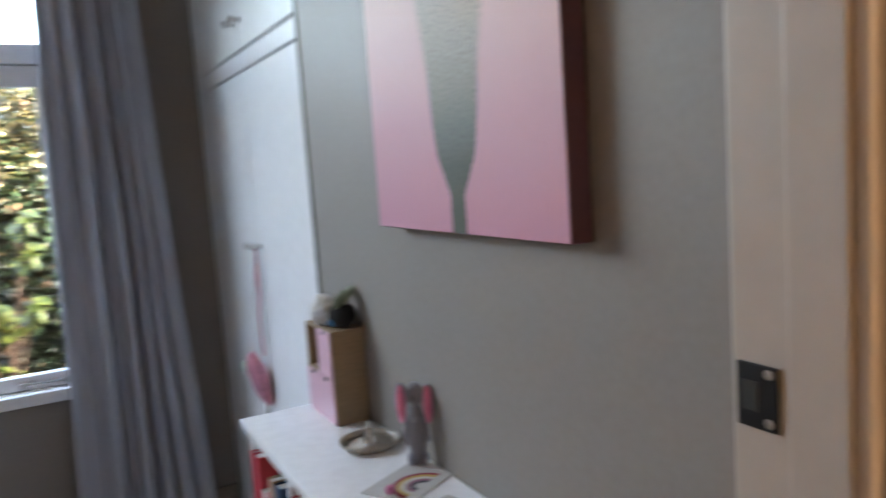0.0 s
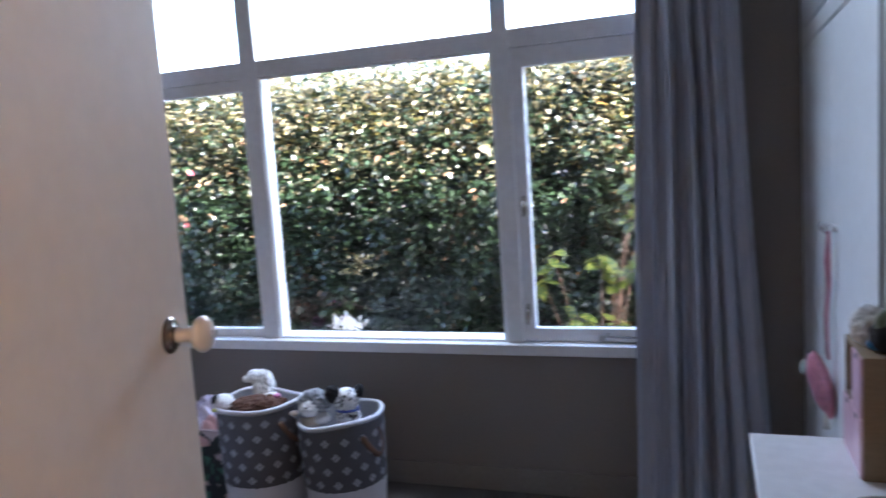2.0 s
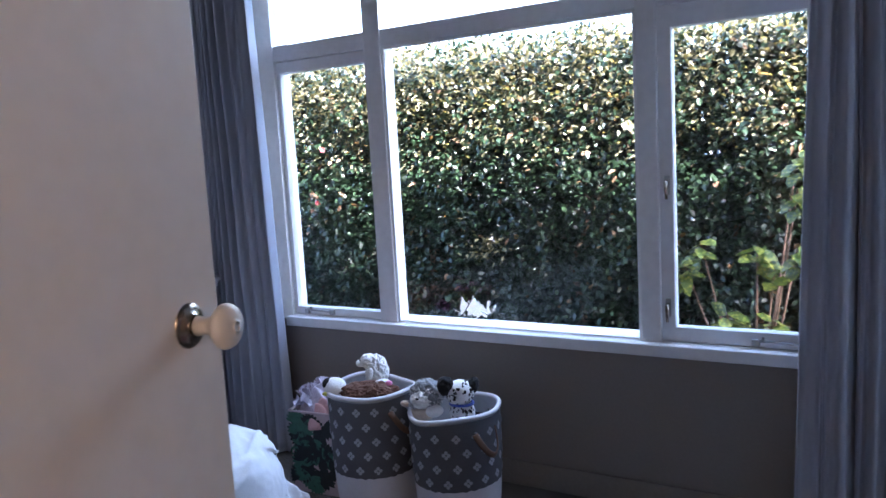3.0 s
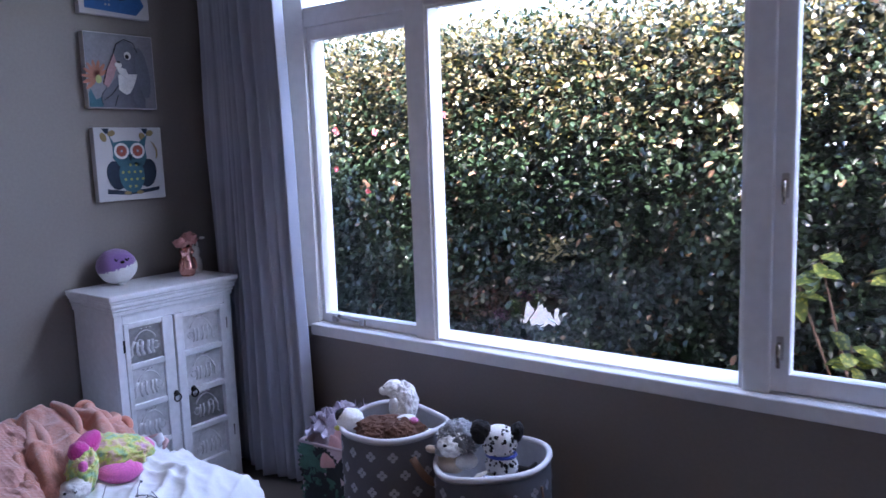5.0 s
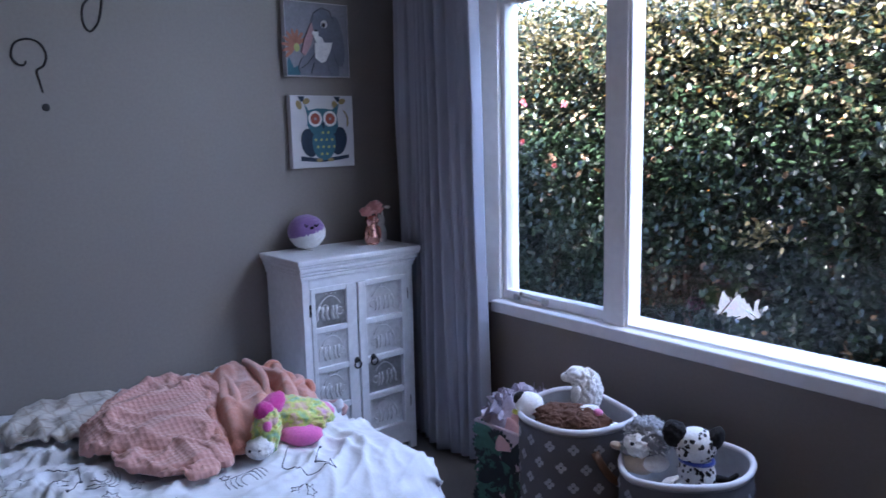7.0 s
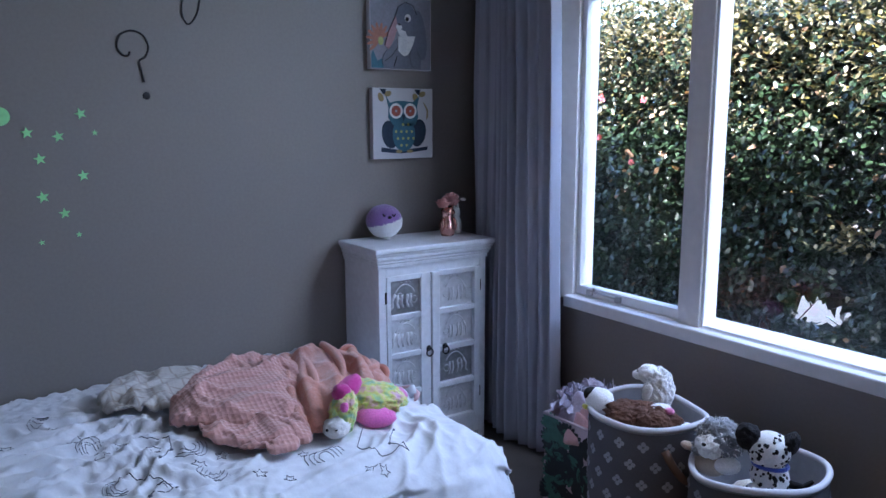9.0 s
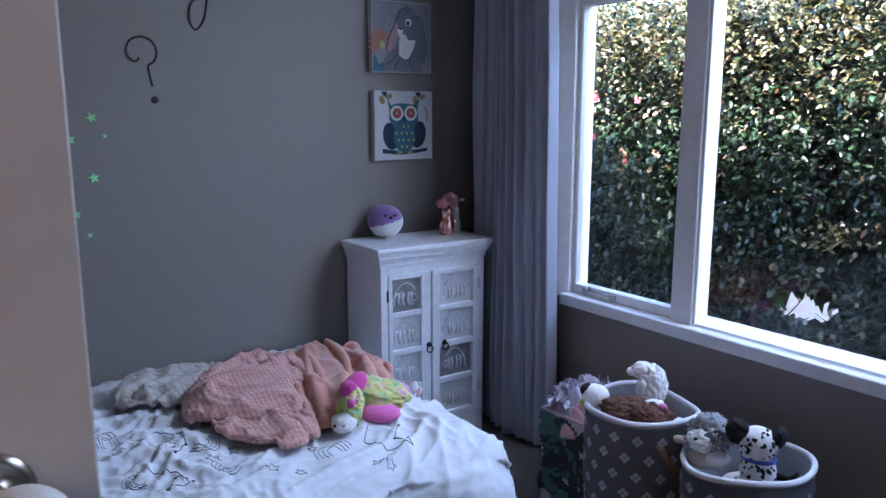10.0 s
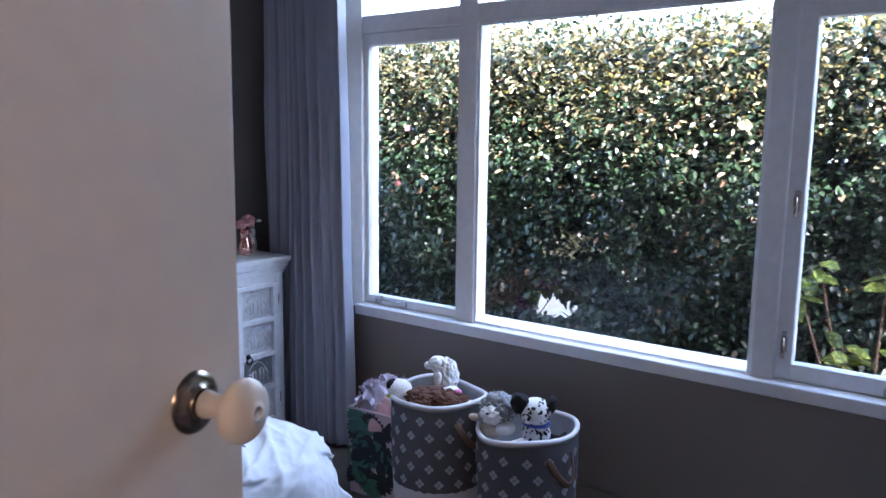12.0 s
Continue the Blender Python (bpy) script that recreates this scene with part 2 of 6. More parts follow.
structure("floor", box((-0.12, -4.4, -0.12), (4.3, 0.12, 0.0)), M_CARPET, "dark brown cut-pile carpet over the whole floor", "floor")
structure("ceiling", box((-0.12, -4.4, ROOM_H), (4.3, 0.12, ROOM_H + 0.12)), M_CEIL, "plain white painted ceiling", "ceiling")
structure("wall_west", box((-0.12, ROOM_S, 0), (0, 0, ROOM_H)), M_WALL, "taupe painted wall behind the bed", "wall")
bm = box((-0.12, 0, 0), (WIN_L, 0.12, ROOM_H))
box((WIN_R, 0, 0), (ROOM_E + 0.12, 0.12, ROOM_H), bm=bm)
box((WIN_L, 0, 0), (WIN_R, 0.12, WIN_B), bm=bm)
box((WIN_L, 0, WIN_T), (WIN_R, 0.12, ROOM_H), bm=bm)
structure("wall_north", bm, M_WALL, "taupe painted wall under and beside the window", "wall")
structure("wall_east", box((ROOM_E, ROOM_S, 0), (ROOM_E + 0.12, -1.242, ROOM_H)), M_WALL, "taupe painted wall above the low shelf", "wall")
bm = box((-0.12, ROOM_S - 0.095, 0), (DOOR_L - 0.03, ROOM_S, ROOM_H))
box((DOOR_R + 0.03, ROOM_S - 0.095, 0), (ROOM_E + 0.12, ROOM_S, ROOM_H), bm=bm)
box((DOOR_L - 0.03, ROOM_S - 0.095, DOOR_H + 0.03), (DOOR_R + 0.03, ROOM_S, ROOM_H), bm=bm)
structure("wall_south", bm, M_WALL, "taupe painted wall with the doorway", "wall")
bm = box((1.2, -4.4, 0), (4.3, -4.28, ROOM_H))
box((1.2, -4.28, 0), (1.32, ROOM_S - 0.095, ROOM_H), bm=bm)
box((4.18, -4.28, 0), (4.3, ROOM_S - 0.095, ROOM_H), bm=bm)
box((ROOM_E + 0.12, ROOM_S - 0.095, 0), (4.18, ROOM_S, ROOM_H), bm=bm)
structure("wall_hall", bm, M_HALL, "cream painted hallway walls in warm lamplight", "wall")

bm = box((0, -0.016, 0), (ROOM_E, 0, 0.1), 0.004)
box((0, ROOM_S, 0), (0.016, -0.016, 0.1), 0.004, bm)
box((0, ROOM_S, 0), (DOOR_L - 0.09, ROOM_S + 0.016, 0.1), 0.004, bm)
structure("baseboard", bm, M_TRIM, "painted baseboard along the walls", "baseboard")

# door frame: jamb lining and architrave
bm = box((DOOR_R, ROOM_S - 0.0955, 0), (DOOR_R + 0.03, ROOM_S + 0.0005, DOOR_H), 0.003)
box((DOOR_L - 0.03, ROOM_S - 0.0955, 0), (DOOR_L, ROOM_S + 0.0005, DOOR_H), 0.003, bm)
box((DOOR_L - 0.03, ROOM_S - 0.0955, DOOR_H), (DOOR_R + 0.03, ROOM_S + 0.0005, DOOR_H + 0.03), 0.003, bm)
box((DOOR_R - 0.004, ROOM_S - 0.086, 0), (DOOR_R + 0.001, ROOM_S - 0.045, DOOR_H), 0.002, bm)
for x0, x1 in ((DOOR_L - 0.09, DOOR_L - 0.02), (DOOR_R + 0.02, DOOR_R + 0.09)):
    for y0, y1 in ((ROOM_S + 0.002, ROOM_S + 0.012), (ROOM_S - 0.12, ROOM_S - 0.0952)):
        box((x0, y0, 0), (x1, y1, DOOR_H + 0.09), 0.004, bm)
structure("door_frame", bm, M_DOOR_DIM, "cream painted timber door frame", "door frame")
plate = thing("strike_plate", "dark aged metal strike plate let into the door frame", "strike plate", at=(DOOR_R - 0.001, ROOM_S - 0.022, 1.150))
bm = box((-0.002, -0.0155, -0.0215), (0.0, 0.0155, 0.0215), 0.0008)
part("plate", bm, M_IRON, plate)
part("screw", lathe([(0, 0.0012), (0.003, 0.0008), (0.0035, 0)], 10, m=pose(-0.002, -0.009, 0.016, 0, -90, 0)), M_STEEL, plate)
part("screw", lathe([(0, 0.0012), (0.003, 0.0008), (0.0035, 0)], 10, m=pose(-0.002, -0.009, -0.016, 0, -90, 0)), M_STEEL, plate)
# dark block on the plate in place of the shade in the latch hole
part("latch_hole", box((-0.0028, -0.001, -0.010), (-0.0019, 0.011, 0.010), 0.0004), M_DARK, plate)

# the open door: leaf turned back on its hinges
HINGE, EDGE = Vector((2.416, ROOM_S + 0.012, 0)), Vector((2.263, -1.983, 0))
leaf_w = (EDGE - HINGE).length
door = thing("door_1", "cream painted flush door standing open into the room", "door", kind="structure", at=HINGE, turn=math.degrees(math.atan2(EDGE.y - HINGE.y, EDGE.x - HINGE.x)))
part("leaf", box((0.0, 0.0, 0.008), (leaf_w, 0.036, DOOR_H - 0.004), 0.002), M_DOOR, door)
KX, KZ = leaf_w - 0.053, 1.13
PROFILE = [(0.0238 * math.sin(math.pi * k / 14), 0.0435 + 0.0135 * math.cos(math.pi * k / 14)) for k in range(12)] + [(0.0105, 0.029), (0.0088, 0.020), (0.0110, 0.007), (0.0, 0.006)]
part("knob", lathe(PROFILE, 32, m=pose(KX, 0, KZ, 90, 0, 0)), M_PORCELAIN, door, "cream porcelain door knob", True)
part("rose", lathe([(0.0, 0.010), (0.011, 0.010), (0.012, 0.0055), (0.018, 0.0045), (0.0225, 0.0025), (0.024, 0.0)], 28, m=pose(KX, 0, KZ, 90, 0, 0)),
     M_BRASS, door, "tarnished metal rose behind the knob", True)
for hz in (0.25, 1.78):
    part("hinge", tube([(0.0, -0.004, hz - 0.04), (0.0, -0.004, hz + 0.04)], 0.006, 10), M_BRASS, door, "", True)

# ---- the window ----
win = thing("window_1", "white painted timber window of three lights with top lights", "window", kind="structure")
TR_B, TR_T = 1.745, 1.815
M1, M2 = (1.053, 1.138), (2.168, 2.236)
# the left lining is splayed toward the room
bm = prism([(WIN_L, -0.05), (WIN_L + 0.066, -0.004), (WIN_L + 0.066, 0.10), (WIN_L, 0.10)], WIN_T - WIN_B, Matrix.Translation((0, 0, WIN_B)))
box((WIN_R - 0.042, -0.012, WIN_B), (WIN_R, 0.10, WIN_T), 0.004, bm)
box((WIN_L, -0.012, WIN_T - 0.045), (WIN_R, 0.10, WIN_T), 0.004, bm)
part("window_frame", bm, M_WHITE, win)
for a, b in (M1, M2):
    part("mullion", box((a, -0.004, WIN_B + 0.012), (b, 0.085, WIN_T - 0.045), 0.004), M_WHITE, win)
part("transom", box((WIN_L + 0.066, -0.001, TR_B), (WIN_R - 0.042, 0.088, TR_T), 0.005), M_WHITE, win)
bm = box((WIN_L + 0.02, -0.002, WIN_B - 0.02), (WIN_R - 0.02, 0.15, WIN_B + 0.016), 0.003)
part("sub_sill", bm, M_WHITE, win)
part("window_sill", box((WIN_L + 0.053, -0.04, 0.570), (WIN_R + 0.012, 0.0, 0.614), 0.005), M_WHITE, win)


def glass(x0, x1, z0, z1, y):
    ob = part("pane", box((x0, y, z0), (x1, y + 0.004, z1)), M_GLASS, win)
    ob.visible_shadow = False
    return ob


def sash(x0, x1, z0, z1, st, top, bot, y0=0.012, y1=0.058):
    """An opening light: two stiles and two rails round a pane."""
    bm = box((x0, y0, z0), (x0 + st, y1, z1), 0.004)
    box((x1 - st, y0, z0), (x1, y1, z1), 0.004, bm)
    box((x0 + st - 0.004, y0, z1 - top), (x1 - st + 0.004, y1 - 0.001, z1), 0.003, bm)
    box((x0 + st - 0.004, y0, z0), (x1 - st + 0.004, y1 - 0.001, z0 + bot), 0.003, bm)
    part("sash", bm, M_WHITE, win)
    glass(x0 + st - 0.003, x1 - st + 0.003, z0 + bot - 0.003, z1 - top + 0.003, (y0 + y1) / 2)


sash(WIN_L + 0.067, M1[0] + 0.018, WIN_B + 0.018, TR_B - 0.001, 0.021, 0.048, 0.034)
sash(M2[1] - 0.004, WIN_R - 0.044, WIN_B + 0.018, TR_B - 0.001, 0.050, 0.072, 0.050)
glass(M1[1] - 0.01, M2[0] + 0.01, WIN_B + 0.014, TR_B + 0.01, 0.012)
glass(WIN_L + 0.065, M1[0] + 0.01, TR_T - 0.01, WIN_T - 0.035, 0.045)
glass(M1[1] - 0.01, M2[0] + 0.01, TR_T - 0.01, WIN_T - 0.035, 0.045)
glass(M2[1] - 0.01, WIN_R - 0.03, TR_T - 0.01, WIN_T - 0.035, 0.045)
for x0, x1 in ((M1[1], M2[0]),):
    bm = box((x0, 0.002, WIN_B + 0.014), (x0 + 0.011, 0.0118, TR_B), 0.003)
    box((x1 - 0.011, 0.002, WIN_B + 0.014), (x1, 0.0118, TR_B), 0.003, bm)
    box((x0 + 0.011, 0.002, WIN_B + 0.014), (x1 - 0.011, 0.0118, WIN_B + 0.024), 0.003, bm)
    box((x0 + 0.011, 0.002, TR_B - 0.011), (x1 - 0.011, 0.0118, TR_B), 0.003, bm)
    part("glazing_bead", bm, M_WHITE, win)


def stay(x, turn):
    """A casement stay: a rod on two brackets over the bottom rail."""
    s = thing("window_stay", "grey metal casement stay lying on the bottom rail", "window stay", at=(x, 0.004, 0.641), turn=turn)
    part("rod", tube([(-0.075, 0, 0.0), (0.075, 0, -0.004)], 0.0045, 8), M_STEEL, s, "", True)
    for bx in (-0.072, 0.07):
        part("bracket", box((bx - 0.012, -0.006, -0.018), (bx + 0.012, 0.009, 0.006), 0.003), M_STEEL, s)
    part("pin", lathe([(0, 0.012), (0.004, 0.011), (0.005, 0.0), (0, 0)], 10, m=pose(-0.05, 0, 0.003)), M_STEEL, s, "", True)


stay(0.715, 0)
stay(2.61, 0)


def catch(x, z):
    s = thing("window_catch", "small worn metal window catch on the casement stile", "window catch", at=(x, 0.0, z))
    part("plate", box((-0.009, 0.008, -0.032), (0.009, 0.0135, 0.032), 0.002), M_STEEL, s)
    part("handle", tube([(0, 0.004, 0.012), (0, -0.012, 0.010), (0.002, -0.020, -0.006), (0.003, -0.018, -0.045)], [0.006, 0.006, 0.006, 0.0045], 8), M_BRASS, s, "", True)


catch(2.262, 1.155)
catch(2.258, 0.735)


# ---- curtains ----
def curtain(name, x0, x1, top_x0, top_x1, folds, y, seed, label, deep=1.0):
    """A hanging curtain: deep uneven folds that spread toward the hem."""
    rnd = random.Random(seed)
    ph = [rnd.uniform(0, 6.28) for _ in range(4)]

    def fn(u, v):
        z = 0.015 + v * (2.33 - 0.015)
        a, b = x0 + (top_x0 - x0) * v, x1 + (top_x1 - x1) * v
        w = u + 0.035 * math.sin(5 * u + 2.1 * v + ph[0]) + 0.018 * math.sin(11 * u - 1.3 * v + ph[1])
        s = math.sin(math.tau * folds * w + ph[2] + 0.7 * math.sin(math.tau * folds * w))
        amp = (0.043 + 0.016 * math.sin(7 * u + ph[3])) * (0.72 + 0.28 * (1 - v)) * deep
        y_ = y + amp * (s + 0.38 * math.sin(math.tau * folds * 2.1 * w + ph[1] + v) + 0.16 * math.sin(math.tau * folds * 4.3 * w + ph[0] - 2 * v)) - 0.012 * noise.noise(Vector((u * 6, v * 3, seed)))
        x_ = a + (b - a) * u + 0.016 * math.cos(math.tau * folds * w + ph[2]) + 0.02 * (1 - v) ** 2 * noise.noise(Vector((u * 3, v * 2, seed + 5)))
        return Vector((x_, y_, z))

    ob = part(name, sheet(int(folds * 36), 46, fn, 0.003), M_CURTAIN, smooth=True)
    return tagged(ob, label, "curtain", "curtains at the window")


curtain("curtain", 0.135, 0.602, 0.125, 0.562, 7.8, -0.120, 3, "blue-grey full-length curtain drawn open in deep folds")
curtain("curtain", 2.665, 3.12, 2.708, 3.03, 6.2, -0.12, 8, "blue-grey full-length curtain pushed aside, flaring at the hem", 1.3)

# ---- outside ----
GROUND = -0.45
bm = bmesh.new()
bmesh.ops.create_grid(bm, x_segments=1, y_segments=1, size=400, matrix=Matrix.Translation((0, 0, GROUND)))
structure("ground", bm, M_SOIL, "dark bare garden soil", "ground")
structure("driveway", box((-9, 2.6, GROUND - 0.1), (14, 7.5, GROUND + 0.012), 0.004), M_ASPHALT, "sunlit grey asphalt driveway behind the hedge", "driveway")
# unseen roof slab and eave, added to keep sun off the lower hedge
bm = box((-0.9, -5.2, ROOM_H + 0.14), (5.0, 0.32, ROOM_H + 0.26), 0.01)
box((-0.9, 0.30, ROOM_H + 0.08), (5.0, 0.34, ROOM_H + 0.28), 0.004, bm)
structure("eave", bm, M_ROOF, "unseen roof slab and eave added to shade the lower hedge", "roof")


def leaves(name, places, length, width, materials, parent, label, seed, droop=0.25, cup=0.2):
    """Many pointed leaves, each of eight faces folded along its midrib; places are (point, outward way)."""
    rnd = np.random.default_rng(seed)
    n = len(places)
    p = np.array([q[0] for q in places])
    out = np.array([q[1] for q in places])
    d = out + rnd.normal(0, 0.75, (n, 3))
    d[:, 2] -= droop
    d /= np.linalg.norm(d, axis=1)[:, None]
    up = np.array([0, -0.35, 1.0]) + rnd.normal(0, 0.45, (n, 3))
    side = np.cross(d, up)
    side /= np.linalg.norm(side, axis=1)[:, None] + 1e-9
    nor = np.cross(side, d)
    ln = length * rnd.uniform(0.65, 1.2, n)[:, None]
    wd = width * rnd.uniform(0.75, 1.2, n)[:, None]
    v = np.zeros((n, 8, 3))
    curl = rnd.uniform(0.05, 0.25, n)[:, None]
    for k, (along, half, lift) in enumerate(((0, 0, 0), (0.35, 0.48, 1), (0.72, 0.36, 1), (1.0, 0, 0), (0.72, -0.36, 1), (0.35, -0.48, 1), (0.35, 0, 0), (0.72, 0, 0))):
        v[:, k] = p + d * ln * along + side * wd * half + nor * (lift * cup * wd * 0.5 - curl * ln * along * along)
    quads = np.array([(0, 1, 6, 6), (6, 1, 2, 7), (7, 2, 3, 3), (0, 6, 5, 5), (6, 7, 4, 5), (7, 3, 4, 4)])
    base = (np.arange(n) * 8)[:, None, None]
    fs = (quads[None] + base).reshape(-1, 4)
    me = bpy.data.meshes.new(name)
    polys = [tuple(dict.fromkeys(f)) for f in fs.tolist()]
    me.from_pydata(v.reshape(-1, 3).tolist(), [], polys)
    for m in materials:
        me.materials.append(m)
    me.polygons.foreach_set("use_smooth", [True] * len(me.polygons))
    ob = new(name, me)
    ob.parent = parent
    return tagged(ob, label, kind="stuff")


def hedge():
    rnd = random.Random(11)
    h = thing("hedge", "tall dense camellia hedge with glossy dark leaves and a few blooms", "hedge", at=(0, 0, 0))
    F, BACK, TOP = 1.22, 2.0, 1.93

    def face_y(x, z):
        return F + 0.10 * noise.noise(Vector((x * 1.1, z * 1.3, 3))) + 0.07 * noise.noise(Vector((x * 3.1, z * 3.3, 9))) + 0.05 * max(0, z - 1.2) ** 2

    def top_z(x):
        return TOP + 0.035 * noise.noise(Vector((x * 1.6, 0, 21))) + 0.03 * noise.noise(Vector((x * 6, 0, 2))) - 0.02 * (x - 1.4)

    def in_gap(x, y, z):
        """The one clear hole low in the hedge."""
        t = (y - 1.25) / 0.75
        cx, cz = 0.83 - 0.41 * t, 0.43 - 0.19 * t
        k = 1 + 0.35 * max(0.0, t)
        return ((x - cx) / (0.145 * k)) ** 2 + ((z - cz) / (0.085 * k)) ** 2 < 1 + 0.9 * noise.noise(Vector((x * 14, z * 14, 5)))

    old, lit, dry = [], [], []
    x0, x1 = -4.2, 4.4
    n = 0
    while n < 105000:
        x, z = rnd.uniform(x0, x1), rnd.uniform(GROUND + 0.12, TOP + 0.05)
        if z > top_z(x):
            continue
        n += 1
        gap = noise.noise(Vector((x * 2.6, z * 2.6, 40))) + 0.5 * noise.noise(Vector((x * 6, z * 6, 14)))
        low = max(0.0, 0.30 - z) * 0.35
        if low > 0 and gap - low < -0.30:
            continue
        depth = rnd.random() ** 1.6 * 0.40
        y = face_y(x, z) + depth + max(0, -gap) * 0.30
        if in_gap(x, y, z):
            continue
        q = ((x, y, z), (0.05, -0.8 + depth, 0.18 + 0.5 * max(0, z - 1.3)))
        # more of the pale tone with height paints sun on the hedge top
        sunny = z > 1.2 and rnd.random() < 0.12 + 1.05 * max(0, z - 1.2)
        (lit if sunny else dry if rnd.random() < 0.012 else old).append(q)
    inner = []
    for _ in range(60000):
        x, z = rnd.uniform(x0, x1), rnd.uniform(GROUND + 0.3, TOP - 0.06)
        low = max(0.0, 0.32 - z) * 0.25
        if noise.noise(Vector((x * 1.7, z * 2.4, 77))) - low < -0.62:
            continue
        y = rnd.uniform(F + 0.38, BACK)
        if not in_gap(x, y, z):
            inner.append(((x, y, z), (0.0, -1.0, 0.1)))
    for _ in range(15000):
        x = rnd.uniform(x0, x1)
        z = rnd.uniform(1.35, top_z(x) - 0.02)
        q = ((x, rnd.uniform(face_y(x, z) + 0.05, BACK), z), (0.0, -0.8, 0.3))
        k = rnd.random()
        (dry if k < 0.04 else lit if k < 0.55 else old).append(q)
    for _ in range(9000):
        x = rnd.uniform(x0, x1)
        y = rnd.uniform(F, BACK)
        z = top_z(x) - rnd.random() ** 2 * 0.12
        (lit if rnd.random() < 0.5 else old).append(((x, y, z), (0, -0.3, 0.8)))
    # small cluster in the pale tone paints a fleck of sun low in the hedge
    for _ in range(90):
        x, z = rnd.gauss(0.95, 0.07), rnd.gauss(0.76, 0.035)
        lit.append(((x, face_y(x, z) - 0.03, z), (0.0, -0.9, 0.2)))
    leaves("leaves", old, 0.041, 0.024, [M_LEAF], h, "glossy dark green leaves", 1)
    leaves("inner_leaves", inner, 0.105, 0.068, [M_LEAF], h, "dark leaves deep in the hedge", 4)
    # these leaves carry the sunlight in their colour
    leaves("young_leaves", lit, 0.034, 0.020, [M_LEAF_LIT], h, "pale yellow-green leaves with sunlight put into their colour", 2)
    leaves("dry_leaves", dry, 0.05, 0.03, [M_LEAF_DRY], h, "brown dry leaves", 3)
    # stems, limbs and twigs
    for i in range(13):
        bx = x0 + 0.3 + i * 0.66 + rnd.uniform(-0.12, 0.12)
        if abs(bx - 0.66) < 0.24:
            bx -= 0.34
        bm = bmesh.new()
        by = F + 0.35 + rnd.uniform(-0.08, 0.12)
        pts = [Vector((bx + rnd.uniform(-0.05, 0.05) * k, by + rnd.uniform(-0.04, 0.04) * k, GROUND + k * 0.36)) for k in range(6)]
        tube(pts, [0.035, 0.03, 0.026, 0.021, 0.015, 0.008], 8, bm)
        for k in range(16):
            a = pts[rnd.randrange(1, 5)]
            e = a + Vector((rnd.uniform(-0.40, 0.40), rnd.uniform(-0.12, 0.22), rnd.uniform(0.15, 0.5)))
            mid = (a + e) / 2 + Vector((rnd.uniform(-0.05, 0.05), rnd.uniform(-0.05, 0.05), rnd.uniform(-0.04, 0.06)))
            e.z = min(e.z, top_z(e.x) - 0.03)
            tube([a, mid, e], [0.008, 0.0055, 0.0025], 6, bm)
            for _ in range(3):
                t = e + Vector((rnd.uniform(-0.14, 0.14), rnd.uniform(-0.16, 0.04), rnd.uniform(0.02, 0.16)))
                t.z = min(t.z, top_z(t.x))
                tube([mid.lerp(e, rnd.random()), t], [0.0035, 0.0018], 5, bm)
        part("trunk", bm, M_BARK, h, "branching brown stem", True)
    return h


hedge()
# ---- the bed and what lies on it ----
M_SHEETING = surface("white_cotton", (0.72, 0.74, 0.78), 0.8, 0.04, 160, 3, 0.2, 0.001, sheen=0.2)
M_INK = surface("dark_print_ink", (0.09, 0.10, 0.13), 0.7, 0.15)
M_PINK_PAINT = surface("pink_bed_paint", (0.55, 0.25, 0.32), 0.5, 0.06)
M_WAFFLE = weave("peach_waffle_cloth", (0.58, 0.31, 0.27), 0.014, 0.005)
M_FLEECE = surface("peach_fleece", (0.60, 0.27, 0.20), 0.95, 0.18, 180, 6, 0.8, 0.004, sheen=0.5)
M_TICKING = surface("mattress_cloth", (0.7, 0.7, 0.68), 0.85, 0.05)


def plaid(name, ground, line, size):
    """Cream cloth crossed by thin darker lines."""
    m = surface(name, ground, 0.9, 0.08, 200, 4, 0.3, 0.001, sheen=0.2)
    nt = m.node_tree
    b = nt.nodes["Principled BSDF"]
    co = nt.nodes.new("ShaderNodeTexCoord")
    last = None
    for axis in ("X", "Y"):
        w = nt.nodes.new("ShaderNodeTexWave")
        w.bands_direction = axis
        w.inputs["Scale"].default_value = 0.314 / size
        nt.links.new(co.outputs["Object"], w.inputs["Vector"])
        r = nt.nodes.new("ShaderNodeMapRange")
        r.inputs["From Min"].default_value, r.inputs["From Max"].default_value = 0.93, 0.985
        nt.links.new(w.outputs["Fac"], r.inputs[0])
        if last is None:
            last = r
        else:
            mx = nt.nodes.new("ShaderNodeMath")
            mx.operation = "MAXIMUM"
            nt.links.new(last.outputs[0], mx.inputs[0])
            nt.links.new(r.outputs[0], mx.inputs[1])
            last = mx
    mix = nt.nodes.new("ShaderNodeMix")
    mix.data_type = "RGBA"
    old = b.inputs["Base Color"].links[0].from_socket
    nt.links.new(last.outputs[0], mix.inputs[0])
    nt.links.new(old, mix.inputs[6])
    mix.inputs[7].default_value = (*line, 1)
    nt.links.new(mix.outputs[2], b.inputs["Base Color"])
    return m


M_PLAID = plaid("cream_plaid_cloth", (0.52, 0.49, 0.45), (0.40, 0.35, 0.30), 0.05)

